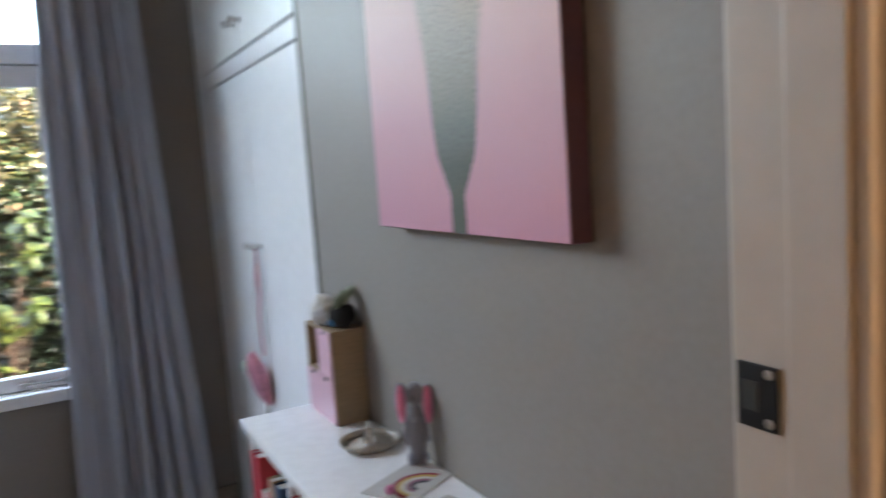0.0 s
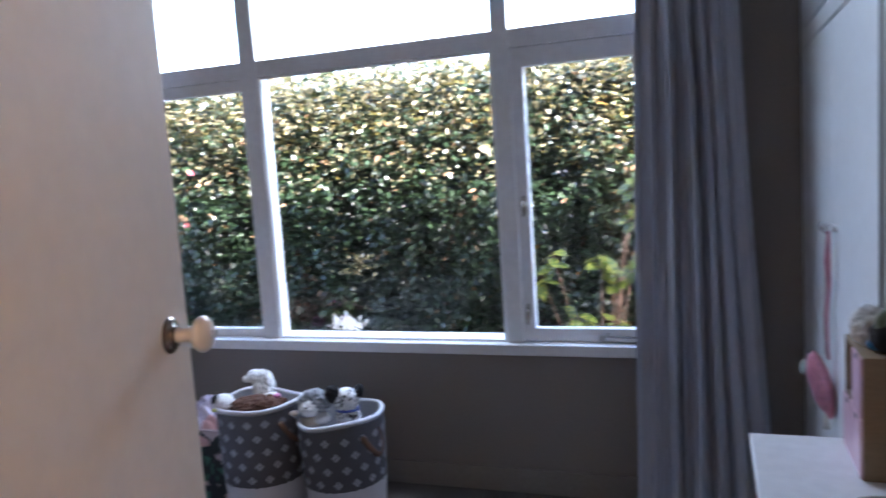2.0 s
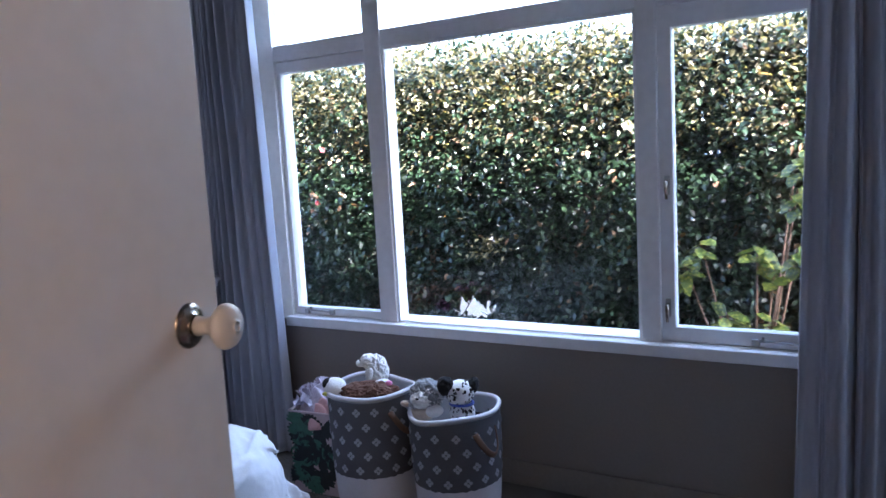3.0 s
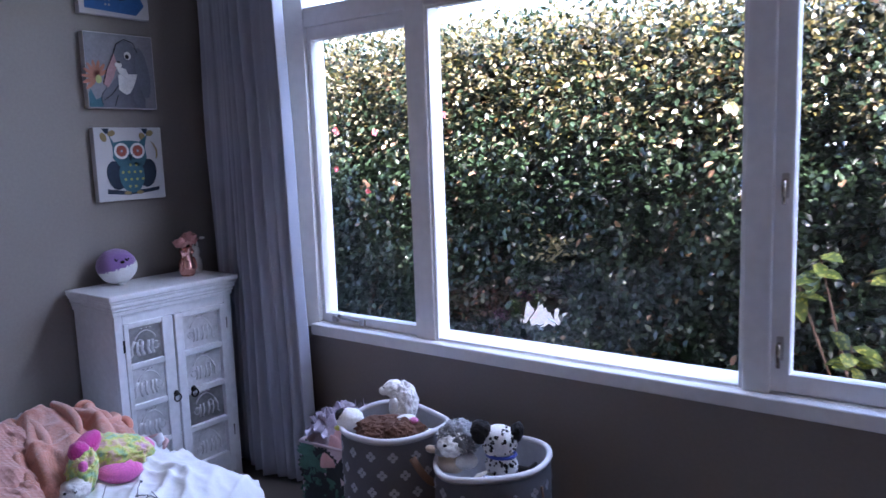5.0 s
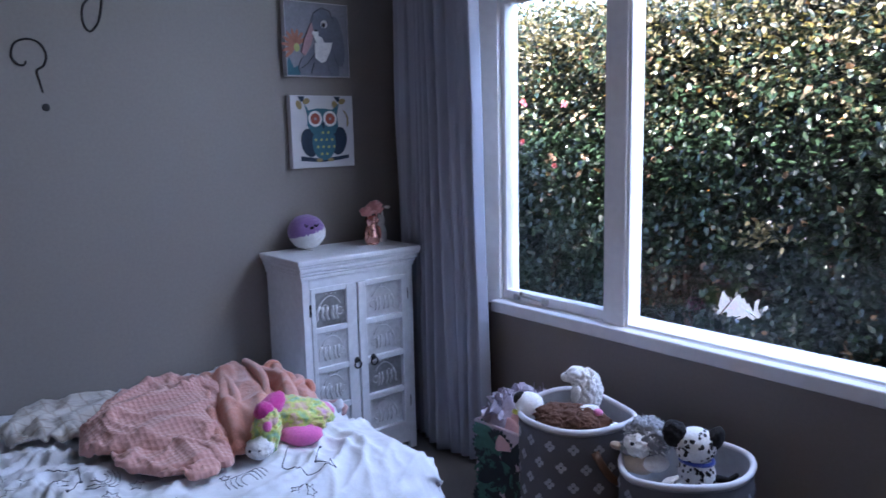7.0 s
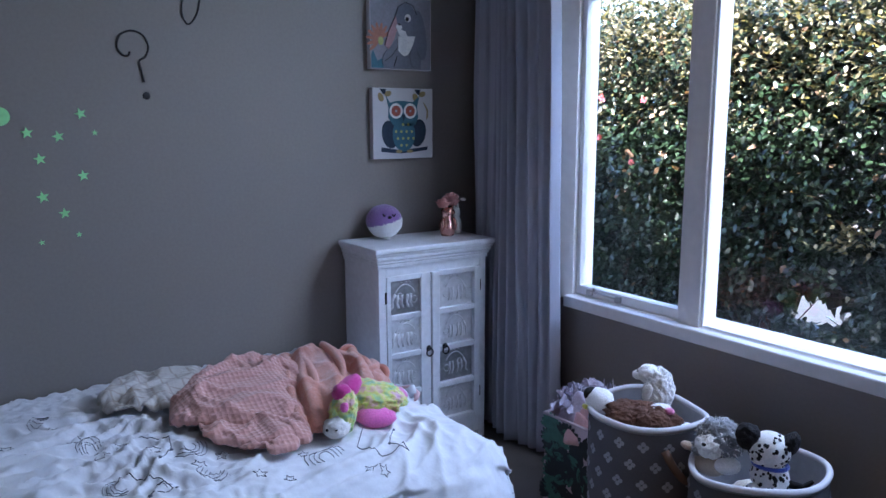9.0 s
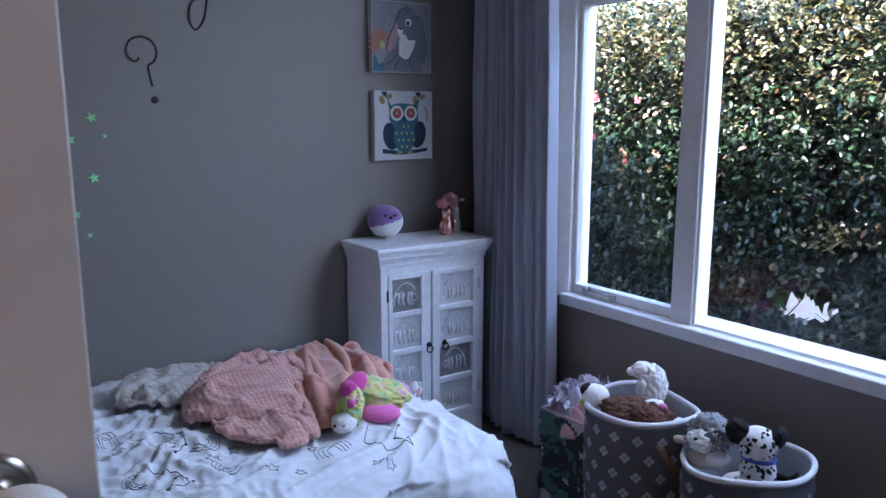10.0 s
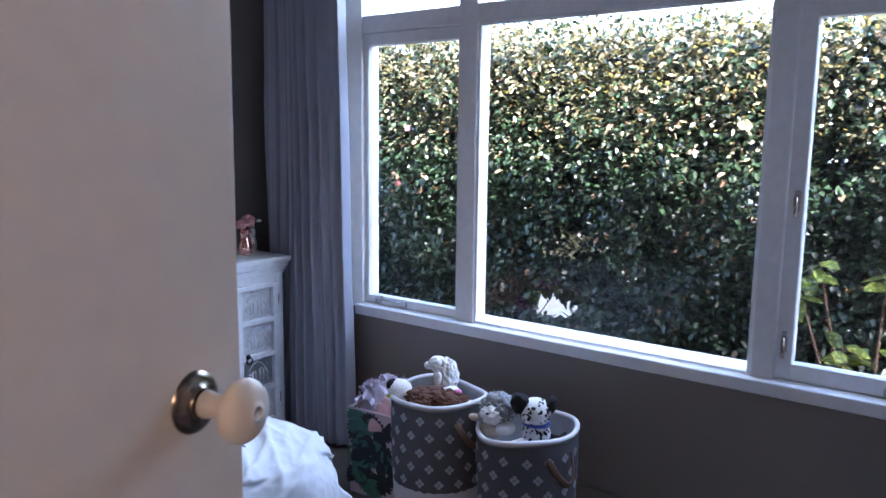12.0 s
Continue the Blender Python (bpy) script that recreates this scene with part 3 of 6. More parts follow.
BED_X, BED_FOOT, BED_HEAD, BED_TOP = 1.17, -0.79, -2.58, 0.420
bed = thing("bed", "low single bed with a pink painted frame against the wall", "bed")
part("bed_frame", box((0.045, BED_HEAD, 0.10), (BED_X - 0.03, BED_FOOT - 0.02, 0.23), 0.012), M_PINK_PAINT, bed, "pink painted bed frame")
part("mattress", box((0.04, BED_HEAD, 0.23), (BED_X - 0.07, BED_FOOT - 0.06, BED_TOP - 0.03), 0.06, seg=4), M_TICKING, bed, "white mattress")
for lx in (0.08, BED_X - 0.07):
    for ly in (BED_HEAD + 0.05, BED_FOOT - 0.06):
        part("leg", box((lx - 0.025, ly - 0.025, 0), (lx + 0.025, ly + 0.025, 0.10), 0.004), M_PINK_PAINT, bed)


def ridge(x, y, seed):
    return (1 - abs(noise.noise(Vector((x, y, seed))))) ** 5


def step(a, b, t):
    t = min(1.0, max(0.0, (t - a) / (b - a)))
    return t * t * (3 - 2 * t)


def duvet_relief(x, y):
    """Height of folds over the flat duvet: smooth at the foot, crumpled toward the head."""
    rough = step(-1.28, -1.62, y)
    wx, wy = x + 0.10 * noise.noise(Vector((x * 2.6, y * 2.6, 30))), y + 0.10 * noise.noise(Vector((x * 2.6, y * 2.6, 50)))
    a = 0.042 * ridge(wx * 3.0 + 1.4 * wy, wy * 2.4 - 2.2 * wx, 4.2) ** 2.0 + 0.034 * ridge(wx * 6.0 - wy * 3.4, wy * 4.6 + wx * 2.6, 8.7) ** 1.6
    a += 0.020 * ridge(wx * 11 + wy * 6, wy * 9 - wx * 5, 12.7) ** 1.3
    a = 0.036 * math.tanh(a / 0.036)
    a *= rough * (0.30 + 0.70 * step(0.10, 0.45, x))
    fine = 0.0075 * ridge(wx * 19 - wy * 9, wy * 12 + wx * 8, 15.1) + 0.0045 * ridge(wx * 30 + wy * 18, wy * 24 - wx * 12, 18.3)
    fine *= 0.50 + 1.0 * rough
    pull = 0.018 * ridge(wx * 8.5 + wy * 6.0, wy * 1.6 - wx * 1.2, 23.4) ** 1.6 + 0.014 * ridge(wx * 2.0 - wy * 0.8, wy * 11.0 + wx * 4.0, 27.9)
    pull *= 1 - 0.6 * rough
    puff = 0.022 * noise.noise(Vector((x * 2.3, y * 2.0, 1.5))) + 0.006 * noise.noise(Vector((x * 6.5, y * 5.5, 6.1)))
    return a + fine + pull + puff - 0.012 - 0.030 * (1 - step(0.0, 0.40, x))


def roll_over(d, r, hang):
    """How far out and how far down a cloth lies at d past the start of a rounded edge."""
    if d <= 0:
        return 0.0, 0.0
    q = r * math.pi / 2
    if d < q:
        return r * math.sin(d / r), r * (1 - math.cos(d / r))
    e = d - q
    return r + 0.10 * e, r + min(e, hang) * 0.99


RX, RY = BED_X - 0.135, BED_FOOT - 0.115


def duvet_at(x, y):
    """The duvet's surface for a flat cloth place; past the edges the cloth falls."""
    ox, zx = roll_over(x - RX, 0.17, 0.2)
    oy, zy = roll_over(y - RY, 0.15, 0.2)
    px = x if x < RX else RX + ox
    py = y if y < RY else RY + oy
    k = duvet_relief(x, y)
    down = zx + zy - 0.35 * min(zx, zy)
    flare = 0.020 * math.sin(x * 21 + 2 * y) * min(1, zy / 0.1) + 0.022 * math.sin(y * 17 - x) * min(1, zx / 0.1)
    if zx > 0.06:
        px += flare + 0.5 * k
    if zy > 0.06:
        py += flare + 0.5 * k
    return Vector((px, py, BED_TOP + 0.018 + k * (1.0 if down < 0.08 else 0.4) - down))


ob = part("duvet", sheet(190, 280, lambda u, v: duvet_at(0.02 + u * 1.36, -2.58 + v * 1.99), 0.008), M_SHEETING, smooth=True)
duvet = tagged(ob, "crumpled white duvet printed with dark stars and moons", "duvet")


def ink_line(pts, r=0.0012, closed=False, name="printed_line"):
    """A printed line that lies on the duvet; points are flat cloth places."""
    fine = []
    n = len(pts)
    for i in range(n if closed else n - 1):
        a, b = Vector(pts[i]).to_2d(), Vector(pts[(i + 1) % n]).to_2d()
        steps = max(1, int((b - a).length / 0.008))
        fine += [a.lerp(b, k / steps) for k in range(steps)]
    if not closed:
        fine.append(Vector(pts[-1]).to_2d())
    part(name, tube([duvet_at(p.x, p.y) + Vector((0, 0, 0.0012)) for p in fine], r, 5, closed=closed), M_INK, duvet)


def ink_star(x, y, r, a=0.0):
    ink_line([(x + px, y + py) for px, py in star_points(r, 0.48, 90 + a)], 0.0008, True, "printed_star")


def ink_moon(x, y, r, a=0.0):
    for k in range(4):
        q = r * (0.35 + 0.22 * k)
        ink_line([(x + q * math.cos(radians(a + t)), y + q * math.sin(radians(a + t))) for t in range(60 + 8 * k, 301 - 8 * k, 20)], 0.0008, False, "printed_moon")


rnd = random.Random(5)
for x, y, r in ((1.095, -1.170, 0.016), (1.112, -1.140, 0.014), (0.42, -1.78, 0.020), (0.57, -1.75, 0.022), (0.66, -1.655, 0.018), (0.845, -1.455, 0.018), (0.93, -1.275, 0.014),
                (0.88, -1.52, 0.020), (0.70, -1.71, 0.022), (0.50, -1.90, 0.02), (0.95, -1.62, 0.018), (1.02, -1.42, 0.018), (1.05, -1.36, 0.015), (0.78, -1.60, 0.018), (0.60, -1.86, 0.02)):
    ink_star(x, y, r, rnd.uniform(0, 72))
for x, y, r, a in ((1.005, -1.245, 0.055, 20), (0.36, -1.80, 0.040, 70), (0.80, -1.52, 0.040, 200), (0.93, -1.50, 0.040, 140), (0.62, -1.72, 0.035, 30), (0.90, -1.70, 0.04, 100)):
    ink_moon(x, y, r, a)
for pts in (((0.90, -1.09), (0.985, -1.15), (1.06, -1.12), (1.075, -1.05), (1.02, -1.075), (0.96, -1.03)), ((0.66, -1.62), (0.72, -1.55), (0.78, -1.56), (0.83, -1.60)),
            ((0.86, -1.68), (0.92, -1.62), (0.98, -1.60), (1.0, -1.66))):
    ink_line(pts)
    for q in pts[-2:]:
        part("printed_dot", blob(duvet_at(*q), (0.006, 0.006, 0.003), sub=2), M_INK, duvet)


def heap(corners, height, seed, fold, thick, power=0.3, pleats=0.0, lift=0.02, ruffle=0.02):
    """A cloth thrown down: a plateau with crisp folds, and pleats that run from the first edge to the opposite one."""
    a, b, c, d = (Vector(q) for q in corners)

    def fn(u0, v0):
        s, t = 2 * u0 - 1, 2 * v0 - 1
        u, v = 0.5 + 0.53 * s * math.sqrt(1 - 0.30 * t * t), 0.5 + 0.53 * t * math.sqrt(1 - 0.30 * s * s)
        p = (a.lerp(b, u)).lerp(d.lerp(c, u), v)
        e = Vector((noise.noise(Vector((u * 2.4, v * 2.4, seed))), noise.noise(Vector((u * 2.4, v * 2.4, seed + 9))))) * ruffle
        edge = (max(0.0, math.sin(math.pi * u0)) * max(0.0, math.sin(math.pi * v0))) ** power
        x, y = p.x + e.x, p.y + e.y
        wu = u + 0.14 * noise.noise(Vector((u * 2.0, v * 2.0, seed + 20)))
        wv = v + 0.14 * noise.noise(Vector((u * 2.0, v * 2.0, seed + 40)))
        h = height * edge * (0.85 + 0.40 * noise.noise(Vector((u * 1.8, v * 1.8, seed + 3))))
        folds = 1.5 * ridge(wu * 2.0 + wv * 0.7, wv * 1.5 - wu * 0.5, seed + 1) ** 1.2 + 0.8 * ridge(wu * 4.2 - wv * 1.6, wv * 3.2 + wu, seed + 5) ** 1.2
        folds += 0.14 * ridge(wu * 8.0 + wv * 3.0, wv * 6.0 - wu * 2.0, seed + 8) - 0.55
        if pleats:
            k = math.sin(math.tau * pleats * (wu + 0.16 * wv))
            folds = 0.45 * folds + 1.15 * (1 - abs(k)) ** 0.8 * (0.35 + 0.65 * v) + 0.3 * k
        h += fold * edge ** 0.6 * folds
        q = duvet_at(x, y).z
        flat = BED_TOP + 0.020 - roll_over(x - RX, 0.17, 0.2)[1] - roll_over(y - RY, 0.15, 0.2)[1]
        z = max(q + 0.008, flat + (q - flat) * (1 - edge) + lift + max(-0.004, h))
        return Vector((x, y, z))

    return sheet(110, 110, fn, thick)


def on_bed(x, y, h):
    p = duvet_at(x, y)
    return (p.x, p.y, p.z + h)


def fold_tube(places, r, flat=0.55):
    """A soft rolled fold through flat places with a height each, its ends drawn in."""
    pts = smooth_line([on_bed(*q) for q in places], 5)
    n = len(pts) - 1
    return tube(pts, [r * (0.30 + 0.70 * math.sin(math.pi * (0.06 + 0.88 * i / n)) ** 0.5) * (1 + 0.16 * noise.noise(Vector((i * 0.35, r * 90, 2)))) for i in range(n + 1)], 14, flat=flat)


waffle = part("waffle_blanket", heap(((0.25, -1.33), (0.31, -1.05), (0.86, -1.18), (0.68, -1.56)), 0.078, 2.0, 0.021, 0.007, 0.34, 0.0, 0.02, 0.010), M_WAFFLE, smooth=True)
tagged(waffle, "peach waffle-weave blanket thrown in a heap on the bed", "blanket")
part("folded_layer", heap(((0.62, -1.42), (0.70, -1.20), (0.93, -1.25), (0.80, -1.50)), 0.030, 3.0, 0.014, 0.008, 0.25), M_WAFFLE, waffle, "turned-back layer under the heap", True)
part("folded_layer", heap(((0.66, -1.38), (0.72, -1.22), (0.95, -1.29), (0.88, -1.42)), 0.012, 6.0, 0.008, 0.008, 0.25), M_WAFFLE, waffle, "", True)
fleece = part("fleece_blanket", heap(((0.24, -1.10), (0.30, -0.83), (0.78, -0.90), (0.88, -1.27)), 0.056, 5.0, 0.030, 0.010, 0.26, 2.6), M_FLEECE, smooth=True)
tagged(fleece, "orange-peach hooded fleece with round ears bunched up beside the waffle blanket", "blanket")
for places, r in ((((0.34, -1.04, 0.078), (0.50, -1.07, 0.086), (0.66, -1.12, 0.072), (0.80, -1.19, 0.04), (0.86, -1.23, 0.01)), 0.018), (((0.32, -0.94, 0.09), (0.48, -0.97, 0.105), (0.64, -1.02, 0.09), (0.78, -1.10, 0.05)), 0.017),
                  (((0.52, -0.86, 0.05), (0.62, -0.90, 0.075), (0.68, -0.97, 0.07), (0.72, -1.05, 0.045)), 0.022)):
    part("fleece_fold", fold_tube(places, r, 0.7), M_FLEECE, fleece, "", True)


def fleece_ear(x, y, h, r, turn):
    """A round ear of two layers standing on the heap: a rolled rim round a hollow."""
    m = Matrix.Translation(on_bed(x, y, h)) @ Euler((radians(62), radians(12), radians(turn))).to_matrix().to_4x4()
    bm = sheet(18, 8, lambda u, v: m @ Vector((r * v * math.cos(math.tau * u), r * 1.1 * v * math.sin(math.tau * u), 0.30 * r * v * v)), 0.008)
    tube([m @ Vector((r * math.cos(t), r * 1.1 * math.sin(t), 0.30 * r)) for t in (math.tau * i / 28 for i in range(28))], 0.011, 10, bm, closed=True)
    part("ear", bm, M_FLEECE, fleece, "round fleece ear", True)


fleece_ear(0.41, -0.885, 0.072, 0.023, 50)
fleece_ear(0.62, -0.875, 0.046, 0.022, 20)
throw = part("plaid_throw", heap(((0.17, -1.60), (0.20, -1.22), (0.52, -1.36), (0.50, -1.66)), 0.028, 7.0, 0.020, 0.006, 0.34, 2.2), M_PLAID, smooth=True)
tagged(throw, "cream throw with thin brown checks crumpled on the bed", "throw")


def fold_roll(name, pts, r, material, label, category):
    ob = part(name, tube(pts, r, 14, flat=0.55), material, smooth=True)
    return tagged(ob, label, category)


M_STRIPE_PINK = surface("pale_pink_knit", (0.62, 0.42, 0.42), 0.9, 0.12, 150)
fold_roll("striped_sock", [on_bed(0.55, -0.76, 0.012), on_bed(0.60, -0.745, 0.035), on_bed(0.65, -0.76, 0.04), on_bed(0.69, -0.79, 0.02)], [0.014, 0.016, 0.016, 0.015], M_SHEETING,
          "white knitted sock lying at the foot of the bed", "sock")
fold_roll("pink_sock", [on_bed(0.58, -0.77, 0.012), on_bed(0.64, -0.755, 0.045), on_bed(0.70, -0.775, 0.035), on_bed(0.72, -0.80, 0.015)], [0.010, 0.012, 0.012, 0.010], M_STRIPE_PINK,
          "pale pink knitted sock lying at the foot of the bed", "sock")


# ---- soft toys: one plain mesh each ----
def plush(name, color, var=0.15):
    return surface(name, color, 0.95, var, 260, 14, 0.8, 0.004, sheen=0.4)


P_WHITE, P_CREAM, P_BROWN = plush("white_plush", (0.80, 0.79, 0.77)), plush("cream_plush", (0.55, 0.47, 0.38)), surface("brown_plush", (0.10, 0.045, 0.027), 0.95, 0.2, 260, 14, 0.8, 0.004)
P_BLACK, P_GREY, P_PINK = surface("black_plush", (0.010, 0.009, 0.010), 0.95, 0.2, 260, 14, 0.8, 0.004), plush("grey_plush", (0.24, 0.25, 0.27)), plush("hot_pink_plush", (0.62, 0.05, 0.30))
P_PALEPINK, P_YELLOW, P_MINT = plush("pale_pink_plush", (0.70, 0.22, 0.42)), plush("yellow_plush", (0.60, 0.62, 0.12), 0.3), plush("mint_plush", (0.42, 0.58, 0.52), 0.35)
P_PURPLE, P_BLUE, P_TAN = plush("lilac_plush", (0.28, 0.16, 0.40)), plush("blue_ribbon", (0.05, 0.09, 0.45)), plush("tan_plush", (0.45, 0.34, 0.25))


def fur(bm, c, size, n, length, seed, slot=0, turn=(0, 0, 0)):
    """Short tufts all over a rounded body."""
    rnd = random.Random(seed)
    m = pose(*c, *turn)
    s = Vector(size)
    for _ in range(int(n * 2.6)):
        d = Vector((rnd.gauss(0, 1), rnd.gauss(0, 1), rnd.gauss(0, 1))).normalized()
        p = m @ Vector((d.x * s.x, d.y * s.y, d.z * s.z))
        o = (m.to_3x3() @ Vector((d.x / s.x, d.y / s.y, d.z / s.z))).normalized()
        t = (o + Vector((rnd.uniform(-0.6, 0.6), rnd.uniform(-0.6, 0.6), rnd.uniform(-0.9, 0.3)))).normalized()
        q = o.orthogonal().normalized() * length * 0.20
        w = o.cross(q)
        a = rnd.uniform(0, 3.14)
        e = (q * math.cos(a) + w * math.sin(a))
        vs = [bm.verts.new(p - e - o * 0.002), bm.verts.new(p + e - o * 0.002), bm.verts.new(p + t * length * rnd.uniform(0.45, 0.9))]
        bm.faces.new(vs).material_index = slot
    return bm


def toy(name, bm, mats, label, at, turn=0.0):
    ob = part(name, bm, mats, smooth=True, at=pose(*at, 0, 0, turn))
    return tagged(ob, label, "soft toy", "soft toys")


def furred(bm, c, size, n, length, seed, slot, turn=(0, 0, 0), rough=0.12):
    """A curly pile: a finely lumped body with short tufts."""
    r = bmesh.ops.create_icosphere(bm, subdivisions=5 if min(size) > 0.028 else 4, radius=1.0)
    m, s = pose(*c, *turn), Vector(size)
    amp = 0.45 * length / min(size)
    for v in r["verts"]:
        d = v.co.normalized()
        p = Vector((d.x * s.x, d.y * s.y, d.z * s.z))
        k = 1 + rough * noise.noise(d * 2.5 + Vector((seed, 0, 0))) + amp * (1 - 2 * abs(noise.noise(p * 75 + Vector((0, seed, 0))))) + 0.4 * amp * noise.noise(p * 170)
        v.co = m @ (p * k)
    for fc in {fc for v in r["verts"] for fc in v.link_faces}:
        fc.material_index = slot
    return fur(bm, c, tuple(q * 0.98 for q in size), int(n * 0.22), length * 0.9, seed, slot, turn)


# rainbow toy on the bed
def rainbow_plush(name):
    """Long pastel pile that changes from mint through yellow to pink in soft patches."""
    m = plush(name, (0.6, 0.6, 0.6))
    nt = m.node_tree
    co, n, rp = nt.nodes.new("ShaderNodeTexCoord"), nt.nodes.new("ShaderNodeTexNoise"), nt.nodes.new("ShaderNodeValToRGB")
    n.inputs["Scale"].default_value, n.inputs["Detail"].default_value = 27, 3
    e = rp.color_ramp.elements
    e[0].position, e[0].color = 0.30, (0.34, 0.62, 0.66, 1)
    e[1].position, e[1].color = 0.72, (0.72, 0.42, 0.62, 1)
    for p, c in ((0.40, (0.45, 0.66, 0.30)), (0.50, (0.74, 0.76, 0.20)), (0.60, (0.78, 0.58, 0.42))):
        e.new(p).color = (*c, 1)
    nt.links.new(co.outputs["Object"], n.inputs["Vector"])
    nt.links.new(n.outputs[0], rp.inputs[0])
    nt.links.new(rp.outputs[0], nt.nodes["Principled BSDF"].inputs["Base Color"])
    return m


bm = bmesh.new()
furred(bm, (0.0, 0.0, 0.055), (0.036, 0.034, 0.062), 260, 0.012, 1, 0, (-8, 10, 0))
furred(bm, (0.022, -0.03, 0.03), (0.034, 0.036, 0.026), 160, 0.006, 2, 1, (0, 0, 20))
furred(bm, (-0.075, 0.110, 0.050), (0.105, 0.075, 0.046), 560, 0.013, 3, 0, (0, 0, 35))
blob((0.005, 0.095, 0.026), (0.060, 0.048, 0.028), bm, (0, 0, 40), 0.1, 6, 3, 3)
blob((-0.085, 0.195, 0.034), (0.050, 0.045, 0.032), bm, (0, 0, 30), 0.12, 6, 3, 3)
blob((-0.045, 0.040, 0.104), (0.032, 0.052, 0.022), bm, (24, 0, 30), 0.12, 8, 3, 4)
blob((0.0, -0.002, 0.112), (0.026, 0.026, 0.026), bm, (0, 0, 0), 0.15, 8, 3, 4)
blob((0.034, -0.012, 0.085), (0.012, 0.012, 0.015), bm, (0, 0, 0), 0, 8, 2, 3)
blob((0.052, -0.045, 0.036), (0.004, 0.004, 0.004), bm, sub=2, slot=5)
blob((0.040, -0.066, 0.036), (0.004, 0.004, 0.004), bm, sub=2, slot=5)
toy("rainbow_soft_toy", bm, [rainbow_plush("rainbow_pile"), P_WHITE, P_YELLOW, plush("bright_pink_plush", (0.78, 0.16, 0.48)), P_PINK, P_BLACK], "fluffy rainbow soft toy with hot pink ears lying on the duvet",
    (0.875, -1.135, duvet_at(0.90, -1.14).z))

# ---- cabinet ----
M_CABINET = surface("chalky_white_paint", (0.70, 0.71, 0.74), 0.45, 0.08, 40, 4, 0.25, 0.001)
nt = M_CABINET.node_tree
chip = nt.nodes.new("ShaderNodeTexNoise")
chip.inputs["Scale"].default_value, chip.inputs["Detail"].default_value, chip.inputs["Roughness"].default_value = 34, 6, 0.65
bare = nt.nodes.new("ShaderNodeMapRange")
bare.inputs["From Min"].default_value, bare.inputs["From Max"].default_value = 0.70, 0.74
co = nt.nodes.new("ShaderNodeTexCoord")
mix = nt.nodes.new("ShaderNodeMix")
mix.data_type = "RGBA"
mix.inputs[7].default_value = (0.16, 0.13, 0.11, 1)
b = nt.nodes["Principled BSDF"]
nt.links.new(co.outputs["Object"], chip.inputs["Vector"])
nt.links.new(chip.outputs[0], bare.inputs[0])
nt.links.new(bare.outputs[0], mix.inputs[0])
nt.links.new(b.inputs["Base Color"].links[0].from_socket, mix.inputs[6])
nt.links.new(mix.outputs[2], b.inputs["Base Color"])
M_PANEL = surface("embossed_whitewashed_metal", (0.66, 0.66, 0.68), 0.3, 0.14, 60, 12, 0.3, 0.001, metal=0.35)
M_PANEL_BARE = surface("embossed_grey_metal", (0.32, 0.32, 0.33), 0.3, 0.2, 60, 12, 0.3, 0.001, metal=0.6)
cab = thing("cabinet", "small white painted cabinet with embossed panels in two doors", "cabinet", at=(0.025, -0.70, 0))
CD, CW, CT = 0.27, 0.48, 0.745
bm = box((0, 0, 0.05), (CD - 0.018, 0.018, CT), 0.002)
box((0, CW - 0.018, 0.05), (CD - 0.018, CW, CT), 0.002, bm)
box((0, 0.018, 0.05), (0.01, CW - 0.018, CT), 0.0, bm)
box((0.01, 0.018, 0.08), (CD - 0.018, CW - 0.018, 0.098), 0.0, bm)
box((0.01, 0.018, CT - 0.02), (CD - 0.018, CW - 0.018, CT - 0.001), 0.0, bm)
part("body", bm, M_CABINET, cab)
bm = box((CD - 0.018, 0, 0.0), (CD, 0.03, CT), 0.002)
box((CD - 0.018, CW - 0.03, 0.0), (CD, CW, CT), 0.002, bm)
box((CD - 0.018, 0.03, CT - 0.032), (CD - 0.001, CW - 0.03, CT), 0.002, bm)
box((CD - 0.018, 0.03, 0.03), (CD - 0.001, CW - 0.03, 0.098), 0.002, bm)
part("face_frame", bm, M_CABINET, cab)
bm = box((0, -0.006, CT), (CD + 0.006, CW + 0.006, CT + 0.014), 0.003)
box((0, -0.011, CT + 0.014), (CD + 0.011, CW + 0.011, CT + 0.026), 0.005, bm)
box((0, -0.016, CT + 0.026), (CD + 0.018, CW + 0.016, CT + 0.044), 0.007, bm)
box((0, -0.020, CT + 0.044), (CD + 0.023, CW + 0.020, CT + 0.054), 0.003, bm)
part("cornice", bm, M_CABINET, cab, "stepped moulding under the top")
part("top", box((0, -0.026, CT + 0.054), (CD + 0.029, CW + 0.026, CT + 0.075), 0.005), M_CABINET, cab)


